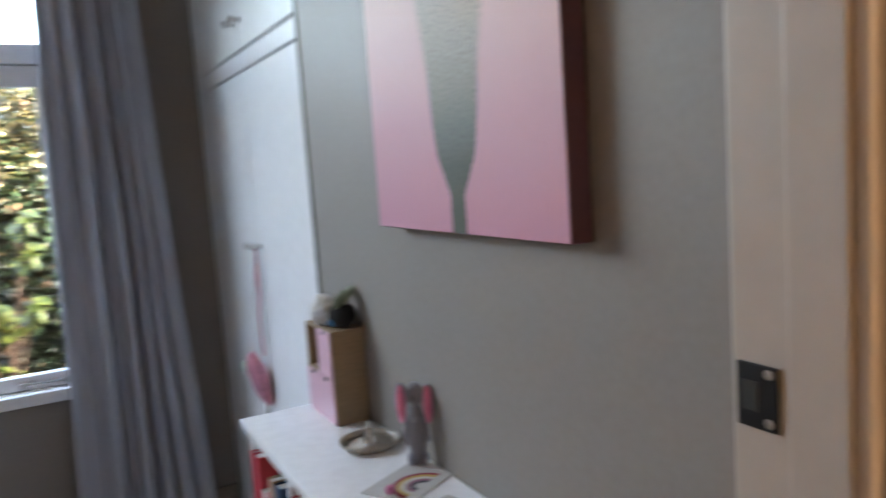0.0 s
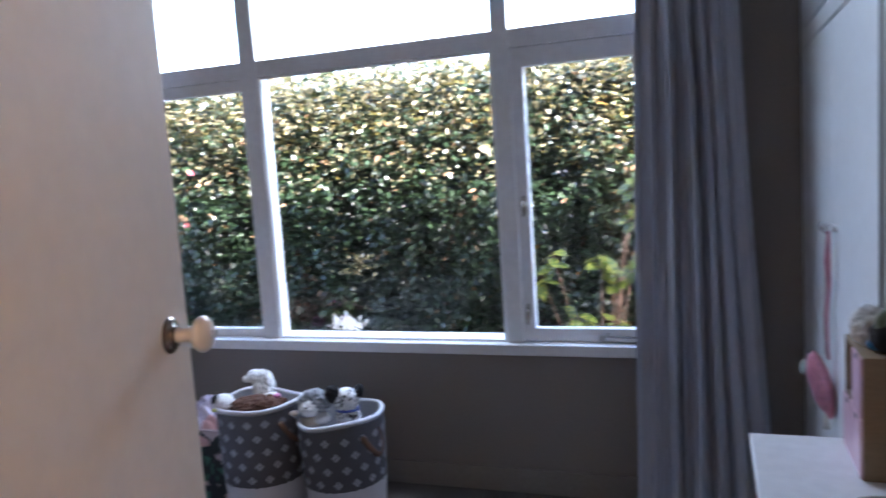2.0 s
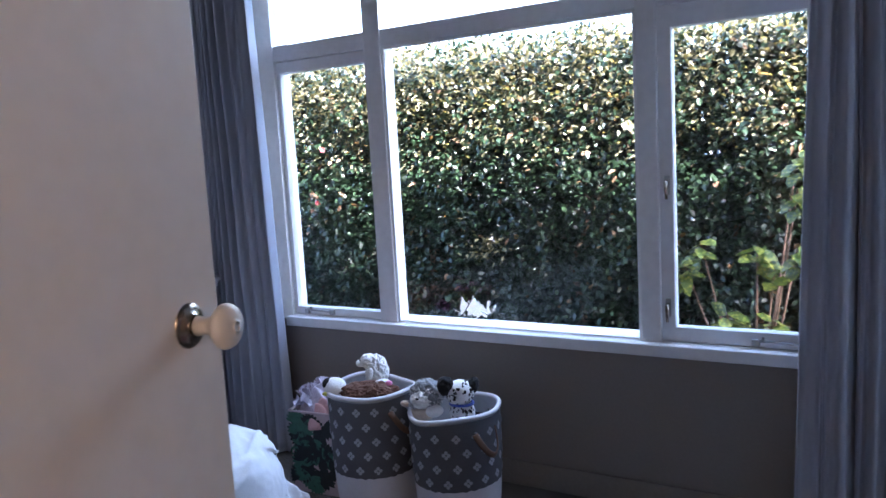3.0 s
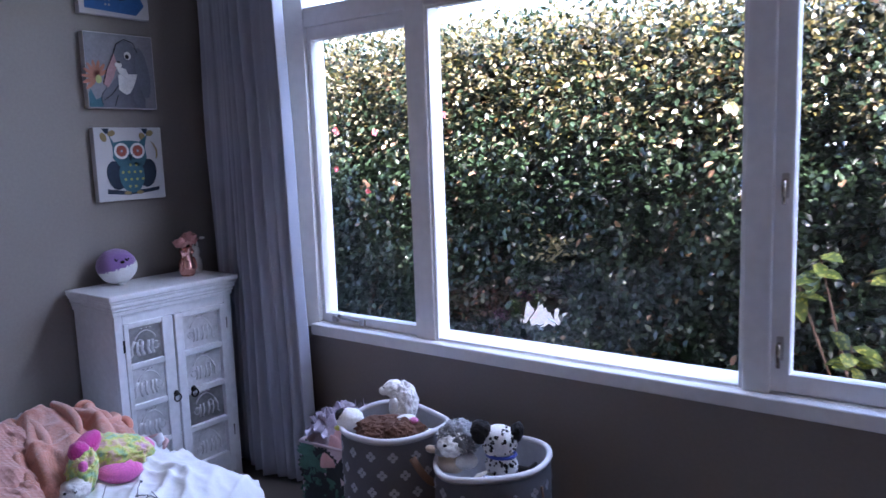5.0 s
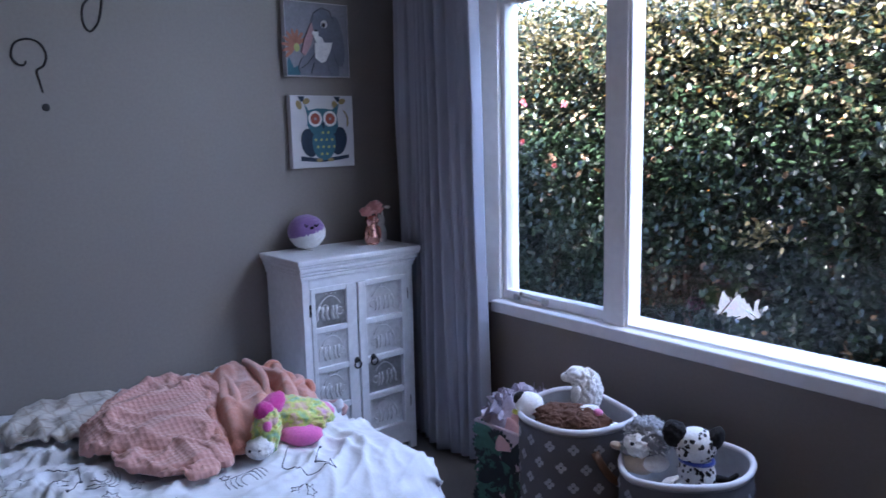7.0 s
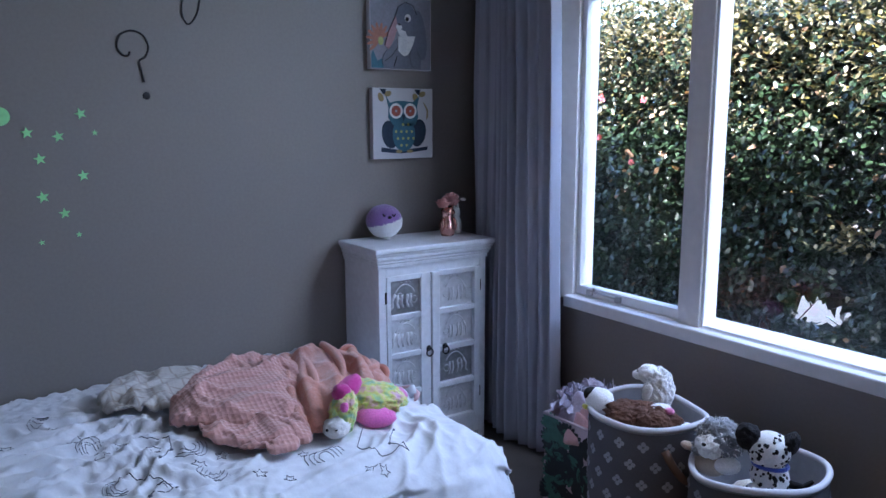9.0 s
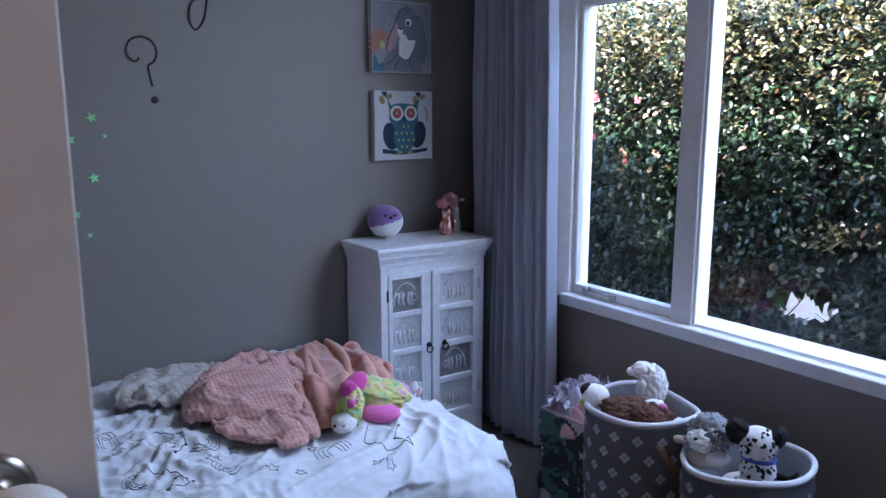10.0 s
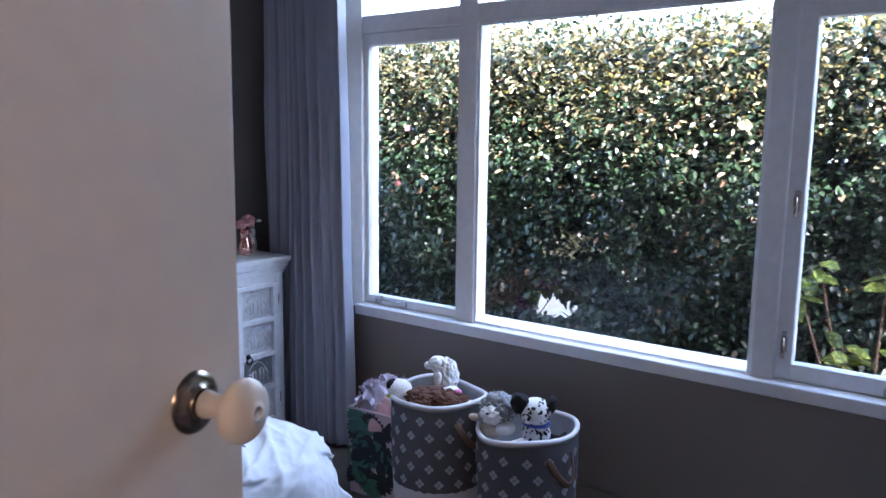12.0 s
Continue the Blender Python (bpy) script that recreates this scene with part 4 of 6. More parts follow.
def motif():
    """A raised animal-like scroll, as pressed into each panel; about 0.12 wide."""
    bm = bmesh.new()
    arch = [(0, -0.040 + 0.080 * t, 0.012 + 0.028 * math.sin(math.pi * t) ** 0.7) for t in [i / 14 for i in range(15)]]
    tube(arch, 0.0024, 6, bm, flat=0.6)
    for y in (-0.030, -0.012, 0.010, 0.024):
        tube([(0, y, 0.008), (0, y - 0.003, -0.018), (0, y + 0.004, -0.036)], [0.006, 0.005, 0.006], 6, bm, flat=0.5)
    tube([(0, -0.04, 0.012), (0, -0.052, -0.008), (0, -0.05, -0.03), (0, -0.058, -0.036)], [0.006, 0.005, 0.004, 0.003], 6, bm, flat=0.6)
    tube([(0, 0.034, 0.0) if i == 0 else (0, 0.038 + 0.012 * math.cos(i * 0.8), -0.012 + 0.012 * math.sin(i * 0.8)) for i in range(9)], 0.0028, 6, bm, flat=0.6)
    tube([(0, -0.02 + 0.01 * math.cos(i * 0.7), 0.004 + 0.01 * math.sin(i * 0.7)) for i in range(8)], 0.0025, 6, bm, flat=0.6)
    for y in (-0.015, 0.004, 0.018):
        tube([(0, y - 0.006, 0.046), (0, y, 0.049), (0, y + 0.006, 0.046)], 0.0022, 5, bm, flat=0.6)
    return bm


motif_mesh = None


def cabinet_door(y0, y1, left, proud, bare, handle_y):
    """A door of four panels; y0 and y1 are its edges, left and its complement the widths of the stiles."""
    global motif_mesh
    x0, x1 = CD - 0.014, CD + proud
    z0, z1 = 0.10, CT - 0.033
    d = new("door")
    d.parent = cab
    d.empty_display_size = 0.03
    right = 0.062 - left
    bm = box((x0, y0, z0), (x1, y0 + left, z1), 0.003)
    box((x0, y1 - right, z0), (x1, y1, z1), 0.003, bm)
    pitch = (z1 - z0 - 0.02) / 4
    for k in range(5):
        zz = z0 + k * pitch
        box((x0, y0 + left - 0.002, zz), (x1 - 0.0015, y1 - right + 0.002, zz + 0.022), 0.003, bm)
    part("door_frame", bm, M_CABINET, d)
    ym = (y0 + left + y1 - right) / 2
    for k in range(4):
        zm = z0 + 0.011 + (k + 0.5) * pitch
        mat_ = M_PANEL_BARE if k in bare else M_PANEL
        part("panel", box((x0 + 0.001, y0 + left, zm - pitch / 2), (x0 + 0.005, y1 - right, zm + pitch / 2)), mat_, d)
        if motif_mesh is None:
            o = part("motif", motif(), M_PANEL, d, "", True)
            motif_mesh = o.data
        else:
            o = new("motif", motif_mesh)
            o.parent = d
        o.matrix_basis = Matrix.Translation((x0 + 0.0055, ym, zm)) @ Matrix.Diagonal((1, 1.05 if left < 0.03 else -1.05, 1.15, 1))
    ring = bmesh.new()
    tube([(x1 + 0.008, handle_y + 0.014 * math.cos(math.tau * i / 20), 0.402 + 0.014 * math.sin(math.tau * i / 20)) for i in range(20)], 0.0028, 8, ring, closed=True)
    lathe([(0, 0.012), (0.006, 0.010), (0.008, 0.004), (0.011, 0.002), (0.012, 0.0)], 14, ring, pose(x1, handle_y, 0.417, 0, 90, 0))
    part("ring_handle", ring, M_IRON, d, "black iron ring handle", True)
    hy = y0 - 0.004 if handle_y > (y0 + y1) / 2 else y1 + 0.004
    for hz in (0.635, 0.20):
        part("hinge", box((CD + 0.0005, hy - 0.004, hz - 0.022), (CD + 0.004, hy + 0.004, hz + 0.022), 0.0015), M_IRON, d, "black iron hinge")


cabinet_door(0.032, 0.222, 0.018, 0.002, (3,), 0.212)
cabinet_door(0.224, 0.448, 0.034, 0.010, (1,), 0.280)

# ---- on the cabinet ----
CAB_TOP = CT + 0.075
bm = bmesh.new()
blob((0, 0, 0.066), (0.071, 0.071, 0.066), bm, rough=0.03, freq=3, sub=4)
for fc in bm.faces:
    c = fc.calc_center_median()
    fc.material_index = 1 if c.z > 0.066 + 0.25 * c.y - 0.08 * c.x else 0
for a in (-1, 1):
    tube([(0.058, 0.012 * a + 0.02, 0.098), (0.066, 0.018 * a + 0.02, 0.092), (0.060, 0.024 * a + 0.02, 0.10)], 0.003, 6, bm, slot=2)
blob((0.068, 0.022, 0.088), (0.006, 0.008, 0.006), bm, sub=2, slot=2)
blob((0.042, 0.012, 0.004), (0.018, 0.016, 0.005), bm, sub=2, slot=0)
ob = part("ball_soft_toy", bm, [P_WHITE, P_PURPLE, P_BLACK], smooth=True, at=pose(0.08, -0.552, CAB_TOP, 0, 0, -30))
tagged(ob, "round lilac and white plush ball toy sitting on the cabinet", "soft toy")

M_ROSEGOLD = surface("rose_gold_glaze", (0.78, 0.42, 0.36), 0.12, 0.08, 30, 6, 0.05, 0.001, metal=0.95)
M_PETAL = surface("dusty_pink_petal", (0.55, 0.26, 0.25), 0.7, 0.15, 60, 20, 0.3, 0.001)
M_PORC_W = surface("white_ceramic", (0.66, 0.64, 0.60), 0.25, 0.05)
vase = thing("vase", "shiny rose-gold owl-shaped vase holding pink cloth flowers", "vase", at=(0.165, -0.312, CAB_TOP))
bm = lathe([(0, 0.0), (0.024, 0.0), (0.030, 0.012), (0.032, 0.035), (0.028, 0.058), (0.021, 0.07), (0.024, 0.085), (0.027, 0.098), (0.021, 0.112), (0.014, 0.114), (0.012, 0.10), (0, 0.09)], 22)
for a in (-1, 1):
    blob((0.020, 0.012 * a, 0.094), (0.010, 0.009, 0.009), bm, sub=2)
    blob((0.004, 0.030 * a, 0.045), (0.016, 0.007, 0.028), bm, (8 * a, 0, 0), sub=2)
    blob((0.006, 0.018 * a, 0.114), (0.007, 0.006, 0.010), bm, sub=2)
part("body", bm, M_ROSEGOLD, vase, "", True)
for i, (dx, dy, dz) in enumerate(((0.0, 0.0, 0.132), (0.014, -0.032, 0.126), (-0.005, 0.026, 0.130), (0.020, 0.004, 0.148))):
    bm = bmesh.new()
    for k in range(9):
        a = k * 2.4
        rr = 0.003 + 0.0022 * k
        sheet(3, 3, lambda u, v, a=a, rr=rr: Vector((dx + math.cos(a + (u - 0.5) * 1.9) * (rr + 0.012 * v), dy + math.sin(a + (u - 0.5) * 1.9) * (rr + 0.012 * v),
                                                        dz + 0.034 * v * (1 - 0.45 * k / 9) - 0.010 - 0.006 * v * v + 0.008 * (1 - (2 * u - 1) ** 2) * v)), 0.001, bm)
    fl = part("flower", bm, M_PETAL, vase, "dusty pink cloth flower", True)
    part("stem", tube([(0, 0, 0.09), (dx * 0.7, dy * 0.7, dz - 0.01)], 0.002, 6), M_LEAF, fl)
part("bud", blob((0.02, 0.062, 0.142), (0.012, 0.012, 0.007), sub=2), M_PORC_W, vase, "small pale bud")
part("bud_stem", tube([(0.004, 0.01, 0.108), (0.012, 0.04, 0.13), (0.02, 0.060, 0.140)], 0.0016, 5), M_LEAF, vase)
fig = thing("figurine", "small white ceramic bottle figurine behind the vase", "figurine", at=(0.135, -0.250, CAB_TOP))
part("body", lathe([(0, 0), (0.020, 0.0), (0.024, 0.02), (0.022, 0.05), (0.014, 0.068), (0.018, 0.082), (0.016, 0.10), (0.006, 0.108), (0, 0.108)], 18), M_PORC_W, fig, "", True)
for a in (-1, 1):
    part("ear", blob((0, 0.010 * a, 0.112), (0.005, 0.005, 0.012), sub=2), M_PORC_W, fig, "", True)

# ---- canvases and stickers on the west wall ----
WEST = Matrix(((0, 0, 1, 0), (1, 0, 0, 0), (0, 1, 0, 0), (0, 0, 0, 1)))
M_CANVAS = surface("primed_canvas", (0.58, 0.57, 0.58), 0.8, 0.04, 400, 6, 0.3, 0.0005)


def paint(name, color):
    return surface(name, color, 0.7, 0.12, 120, 20, 0.2, 0.0006)


A_TEAL, A_NAVY, A_BLUEGREY = paint("teal_paint", (0.045, 0.14, 0.19)), paint("navy_paint", (0.012, 0.03, 0.06)), paint("grey_blue_paint", (0.16, 0.17, 0.21))
A_WHITE, A_RUST, A_OLIVE, A_LIME = paint("white_paint", (0.75, 0.74, 0.72)), paint("rust_paint", (0.35, 0.09, 0.06)), paint("olive_paint", (0.30, 0.23, 0.10)), paint("lime_paint", (0.42, 0.45, 0.15))
A_ORANGE, A_PINK, A_BLACK, A_BLUE = paint("orange_paint", (0.42, 0.18, 0.12)), paint("rose_paint", (0.42, 0.25, 0.26)), paint("black_paint", (0.01, 0.01, 0.012)), paint("bright_blue_paint", (0.03, 0.13, 0.36))
A_LIGHT = paint("pale_grey_paint", (0.42, 0.42, 0.45))
A_DUSK = paint("dusky_grey_paint", (0.25, 0.25, 0.28))


def canvas(label, y0, z0, w, h, depth=0.028):
    c = thing("canvas_print", label, "wall picture", "small canvases on the wall")
    c.matrix_basis = Matrix.Translation((0.002, y0, z0)) @ WEST
    part("stretched_canvas", box((0, 0, 0), (w, h, depth), 0.002), M_CANVAS, c)
    return c


def patch(c, name, pts, material, layer):
    """A painted shape on a canvas, a hair above the layer before."""
    return part(name, prism(pts, 0.0005 * layer, Matrix.Translation((0, 0, 0.028))), material, c)


W0 = 0.274
owl = canvas("square canvas of a teal owl with spotted belly on a branch", -0.567, 1.123, W0, W0)
patch(owl, "branch", [(0.035, 0.028), (0.12, 0.020), (0.20, 0.026), (0.248, 0.032), (0.25, 0.046), (0.20, 0.040), (0.12, 0.034), (0.036, 0.046)], A_NAVY, 1)
patch(owl, "wing", ellipse(0.075, 0.095, 0.036, 0.055, a0=0.2), A_NAVY, 2)
patch(owl, "wing", ellipse(0.205, 0.100, 0.036, 0.055, a0=-0.2), A_NAVY, 2)
patch(owl, "owl_head", [(0.058, 0.245), (0.075, 0.218), (0.11, 0.225), (0.145, 0.225), (0.18, 0.220), (0.212, 0.245), (0.200, 0.20), (0.205, 0.16), (0.19, 0.13), (0.09, 0.13), (0.068, 0.16), (0.07, 0.20)], A_TEAL, 3)
patch(owl, "owl_belly", ellipse(0.138, 0.095, 0.052, 0.068), A_TEAL, 3)
for sx in (0.103, 0.168):
    patch(owl, "eye_ring", ellipse(sx, 0.186, 0.030, 0.030), A_WHITE, 4)
    patch(owl, "eye", ellipse(sx, 0.186, 0.021, 0.021), A_RUST, 5)
    patch(owl, "pupil", ellipse(sx, 0.186, 0.005, 0.005, 8), A_LIGHT, 6)
patch(owl, "beak", [(0.128, 0.172), (0.146, 0.172), (0.137, 0.145)], A_NAVY, 5)
for i in range(4):
    for j in range(4):
        if not (i in (0, 3) and j in (0, 3)):
            patch(owl, "spot", ellipse(0.102 + 0.024 * i + 0.008 * (j % 2), 0.052 + 0.027 * j, 0.0055, 0.0055, 10), A_LIME, 4)
for sx, a in ((0.048, 1), (0.205, 1)):
    patch(owl, "leaf", ellipse(sx - 0.012, 0.238, 0.012, 0.018, 12, 0.4), A_OLIVE, 2)
    patch(owl, "leaf", ellipse(sx + 0.020, 0.252, 0.016, 0.011, 12, 0.3), A_OLIVE, 2)
    patch(owl, "twig", [(sx - 0.016, 0.270), (sx + 0.012, 0.270), (sx + 0.006, 0.250), (sx - 0.002, 0.250)], A_NAVY, 3)
patch(owl, "tassel", [(0.226, 0.222), (0.240, 0.212), (0.252, 0.190), (0.252, 0.165), (0.244, 0.150), (0.246, 0.185), (0.238, 0.204)], A_OLIVE, 2)
for sx in (0.115, 0.165):
    patch(owl, "claw", ellipse(sx, 0.028, 0.014, 0.007, 12), A_OLIVE, 4)

rab = canvas("square canvas of a grey long-eared rabbit beside an orange flower", -0.573, 1.467, W0, W0)
patch(rab, "backdrop", [(0.003, 0.003), (0.271, 0.003), (0.271, 0.271), (0.003, 0.271)], A_DUSK, 1)
for k in range(9):
    a = radians(30 + k * 24)
    patch(rab, "petal", ellipse(0.040 + 0.03 * math.cos(a), 0.110 + 0.036 * math.sin(a), 0.028, 0.007, 10, a), A_ORANGE, 2)
patch(rab, "flower_heart", ellipse(0.046, 0.105, 0.012, 0.016, 12), A_LIME, 3)
patch(rab, "grass", [(0.004, 0.004), (0.06, 0.004), (0.05, 0.04), (0.03, 0.03), (0.012, 0.07), (0.004, 0.05)], A_TEAL, 2)
patch(rab, "rabbit_body", [(0.055, 0.004), (0.225, 0.004), (0.225, 0.06), (0.20, 0.12), (0.12, 0.12), (0.095, 0.09), (0.06, 0.05)], A_BLUEGREY, 3)
patch(rab, "rabbit_head", ellipse(0.160, 0.185, 0.050, 0.068, 24, 0.15), A_BLUEGREY, 4)
patch(rab, "ear", ellipse(0.222, 0.135, 0.028, 0.095, 20, 0.14), A_BLUEGREY, 5)
patch(rab, "ear", [(0.112, 0.205), (0.122, 0.160), (0.105, 0.115), (0.080, 0.075), (0.062, 0.09), (0.078, 0.14)], A_PINK, 5)
patch(rab, "bib", [(0.122, 0.125), (0.20, 0.13), (0.192, 0.105), (0.180, 0.08), (0.165, 0.058), (0.15, 0.052), (0.135, 0.06), (0.122, 0.07)], A_WHITE, 6)
patch(rab, "chin", [(0.118, 0.150), (0.135, 0.152), (0.155, 0.146), (0.168, 0.118), (0.15, 0.115), (0.128, 0.13)], A_WHITE, 7)
patch(rab, "muzzle", ellipse(0.126, 0.160, 0.014, 0.011, 14), A_WHITE, 8)
patch(rab, "nose", ellipse(0.128, 0.170, 0.007, 0.004, 10), A_BLACK, 9)
patch(rab, "eye_white", ellipse(0.166, 0.196, 0.014, 0.015, 14), A_WHITE, 7)
patch(rab, "eye", ellipse(0.163, 0.192, 0.008, 0.009, 12), A_BLACK, 8)
for x0 in (0.075, 0.195):
    patch(rab, "paw", ellipse(x0, 0.045, 0.020, 0.036, 16, -0.5 if x0 < 0.1 else 0.1), A_BLUEGREY, 7)
for pts in (((0.112, 0.205), (0.122, 0.235), (0.155, 0.255), (0.190, 0.245), (0.205, 0.21)), ((0.062, 0.09), (0.078, 0.14), (0.112, 0.205)), ((0.10, 0.01), (0.115, 0.05)), ((0.06, 0.03), (0.09, 0.05), (0.12, 0.085))):
    part("outline", tube([(x, y, 0.033) for x, y in pts], 0.0013, 5), A_BLACK, rab)

fish = canvas("square canvas with a bright blue painted creature", -0.575, 1.803, W0, W0)
patch(fish, "blue_body", [(0.02, 0.02), (0.22, 0.012), (0.255, 0.05), (0.235, 0.09), (0.20, 0.14), (0.08, 0.15), (0.02, 0.09)], A_BLUE, 2)
patch(fish, "dark_wing", ellipse(0.16, 0.08, 0.03, 0.02, 14), A_NAVY, 3)
for k in range(4):
    patch(fish, "dot", ellipse(0.10 + 0.014 * (k % 2), 0.04 + 0.018 * (k // 2), 0.004, 0.004, 8), A_LIGHT, 3)

M_VINYL = surface("black_vinyl", (0.008, 0.008, 0.009), 0.5, 0.1, bump=0)
M_GLOW = surface("pale_green_plastic", (0.36, 0.78, 0.34), 0.5, 0.08, obj=0.1)


words = thing("wall_lettering", "black handwritten vinyl lettering with a question mark on the wall", "wall sticker")


def stroke(name, pts, r=0.0032):
    part(name, tube(smooth_line([(0.0015, y, z) for y, z in pts]), r, 6, flat=1.0), M_VINYL, words, "", True)


stroke("question_mark", ((-1.430, 1.490), (-1.436, 1.478), (-1.453, 1.480), (-1.468, 1.504), (-1.457, 1.540), (-1.422, 1.556), (-1.387, 1.544), (-1.372, 1.509), (-1.383, 1.477), (-1.402, 1.463), (-1.399, 1.435), (-1.392, 1.396)))
part("dot", blob((0.0015, -1.388, 1.352), (0.002, 0.012, 0.012), sub=3), M_VINYL, words, "", True)
stroke("letter", ((-1.196, 1.745), (-1.222, 1.760), (-1.252, 1.735), (-1.245, 1.705), (-1.215, 1.70), (-1.192, 1.745), (-1.194, 1.700), (-1.209, 1.625), (-1.239, 1.588), (-1.258, 1.618), (-1.250, 1.672), (-1.205, 1.708), (-1.165, 1.716)))
stroke("letter", ((-1.165, 1.716), (-1.150, 1.765), (-1.147, 1.715), (-1.125, 1.706), (-1.108, 1.760), (-1.104, 1.712), (-1.085, 1.706)))
stroke("letter", ((-1.085, 1.706), (-1.058, 1.758), (-1.082, 1.765), (-1.090, 1.725), (-1.062, 1.706), (-1.045, 1.750), (-1.038, 1.712), (-1.0, 1.710)))
stroke("letter", ((-1.480, 1.690), (-1.462, 1.755), (-1.455, 1.692), (-1.430, 1.685), (-1.412, 1.750), (-1.406, 1.690), (-1.372, 1.686)))
stroke("letter", ((-1.372, 1.686), (-1.345, 1.745), (-1.372, 1.752), (-1.378, 1.705), (-1.345, 1.688), (-1.318, 1.700)))

for y, z, r, a in ((-1.742, 1.236, 0.019, 5), (-1.657, 1.224, 0.019, 15), (-1.589, 1.294, 0.019, 20), (-1.552, 1.235, 0.010, 0), (-1.713, 1.156, 0.019, 10), (-1.595, 1.101, 0.019, 8),
                   (-1.714, 1.039, 0.020, 12), (-1.657, 0.985, 0.018, 5), (-1.621, 0.915, 0.010, 0), (-1.728, 0.898, 0.010, 12)):
    ob = part("star_sticker", prism(star_points(r, 0.42, 90 + a), 0.0018), M_GLOW)
    ob.matrix_basis = Matrix.Translation((0.0015, y, z)) @ WEST
    tagged(ob, "pale green glow-in-the-dark plastic star stuck on the wall" if r > 0.012 else "tiny pale green glow star stuck on the wall", "wall sticker", "star stickers")
ob = part("moon_sticker", prism(ellipse(0, 0, 0.028, 0.028, 24), 0.0018), M_GLOW)
ob.matrix_basis = Matrix.Translation((0.0015, -1.810, 1.285)) @ WEST
tagged(ob, "pale green round glow-in-the-dark moon stuck on the wall", "wall sticker", "star stickers")

# ---- toy baskets under the window ----
M_BASKET = surface("charcoal_basket_cloth", (0.085, 0.085, 0.095), 0.85, 0.12, 250, 8, 0.35, 0.001)
M_BASKET_W = surface("white_basket_cloth", (0.58, 0.57, 0.60), 0.85, 0.08, 250, 8, 0.3, 0.001)
M_LINING = surface("grey_white_lining", (0.36, 0.37, 0.40), 0.9, 0.08)
M_LEATHER = surface("brown_leather", (0.11, 0.055, 0.03), 0.55, 0.2, 60, 8, 0.3, 0.001)


bm = bmesh.new()
for ang in range(4):
    prism(ellipse(0.0090 * math.cos(math.pi / 2 * ang), 0.0090 * math.sin(math.pi / 2 * ang), 0.0066, 0.0066, 8), 0.0012 + 0.0001 * ang, Matrix(), bm)
cross_mesh = bpy.data.meshes.new("cross")
bm.to_mesh(cross_mesh)
bm.free()
cross_mesh.materials.append(surface("grey_cross_print", (0.34, 0.34, 0.38), 0.85, 0.1, 250))


def toy_basket(at, r0, r1, h, seed, turn, label, handle_angles, squash=0.0):
    """A soft cloth basket: bellied body with white crosses, plain base band, rolled rim and two leather handles."""
    b = thing("toy_basket", label, "basket", "toy baskets", at=at, turn=turn)
    rnd = random.Random(seed)

    def rad(a, z):
        t = z / h
        r = r0 + (r1 - r0) * t + 0.008 * math.sin(math.pi * t)
        return r * (1 + 0.010 * math.sin(2 * a + seed) * t + 0.018 * noise.noise(Vector((math.cos(a) * 2, math.sin(a) * 2, t * 3 + seed))) + squash * t * math.cos(2 * a))

    def rim_z(a):
        return h + 0.007 * math.sin(2 * a + seed * 1.7) + 0.006 * math.sin(3 * a + seed)

    n = 64

    def wall(z0, z1, off, nz):
        bm = bmesh.new()
        rows = []
        for j in range(nz + 1):
            row = []
            for i in range(n):
                a = math.tau * i / n
                lo = z0(a) if callable(z0) else z0
                hi = z1(a) if callable(z1) else z1
                z = lo + (hi - lo) * j / nz
                q = rad(a, min(z, h)) + off
                row.append(bm.verts.new((q * math.cos(a), q * math.sin(a), z)))
            rows.append(row)
        for a_, b_ in zip(rows, rows[1:]):
            for i in range(n):
                bm.faces.new((a_[i], a_[(i + 1) % n], b_[(i + 1) % n], b_[i]))
        return bm

    band = 0.15
    scal = lambda a: band + 0.006 * abs(math.sin(a * 14))
    bm = wall(lambda a: 0.0, scal, 0.001, 4)
    lathe([(0, 0.0), (r0, 0.0)], n, bm)
    part("base_band", bm, M_BASKET_W, b, "plain white base band", True)
    part("body", wall(lambda a: scal(a) - 0.004, lambda a: rim_z(a) - 0.012, 0.0, 12), M_BASKET, b, "charcoal cloth printed with white crosses", True)
    bm = wall(lambda a: 0.012, lambda a: rim_z(a) - 0.004, -0.010, 8)
    lathe([(0, 0.012), (r0 - 0.008, 0.012)], n, bm)
    part("lining", bm, M_LINING, b, "pale grey lining", True)
    part("rim", tube([((rad(a, h) - 0.003) * math.cos(a), (rad(a, h) - 0.003) * math.sin(a), rim_z(a)) for a in (math.tau * i / n for i in range(n))], 0.0085, 8, closed=True),
         M_BASKET_W, b, "rolled white rim", True)
    cols = 15
    for j in range(8):
        z = band + 0.034 + j * 0.054
        if z > h - 0.03:
            break
        for i in range(cols):
            a = math.tau * (i + 0.5 * (j % 2)) / cols
            q = rad(a, z) + 0.0004
            o = new("cross", cross_mesh)
            o.parent = b
            o.matrix_basis = Matrix.Translation((q * math.cos(a), q * math.sin(a), z)) @ Euler((radians(90), 0, a + radians(90))).to_matrix().to_4x4()
    for a in handle_angles:
        a = radians(a)
        pts = []
        for k in range(13):
            t = k / 12
            aa = a + (t - 0.5) * 0.62
            drop = math.sin(math.pi * t)
            q = rad(aa, h - 0.06) + 0.006 + 0.035 * drop
            pts.append((q * math.cos(aa), q * math.sin(aa), h - 0.05 - 0.075 * drop))
        hd = part("handle", tube(pts, 0.011, 8, flat=0.3), M_LEATHER, b, "brown leather strap handle", True)
        for e in (0, -1):
            part("stud", blob(pts[e], (0.004, 0.004, 0.004), sub=2), M_BRASS, hd, "", True)
    return b


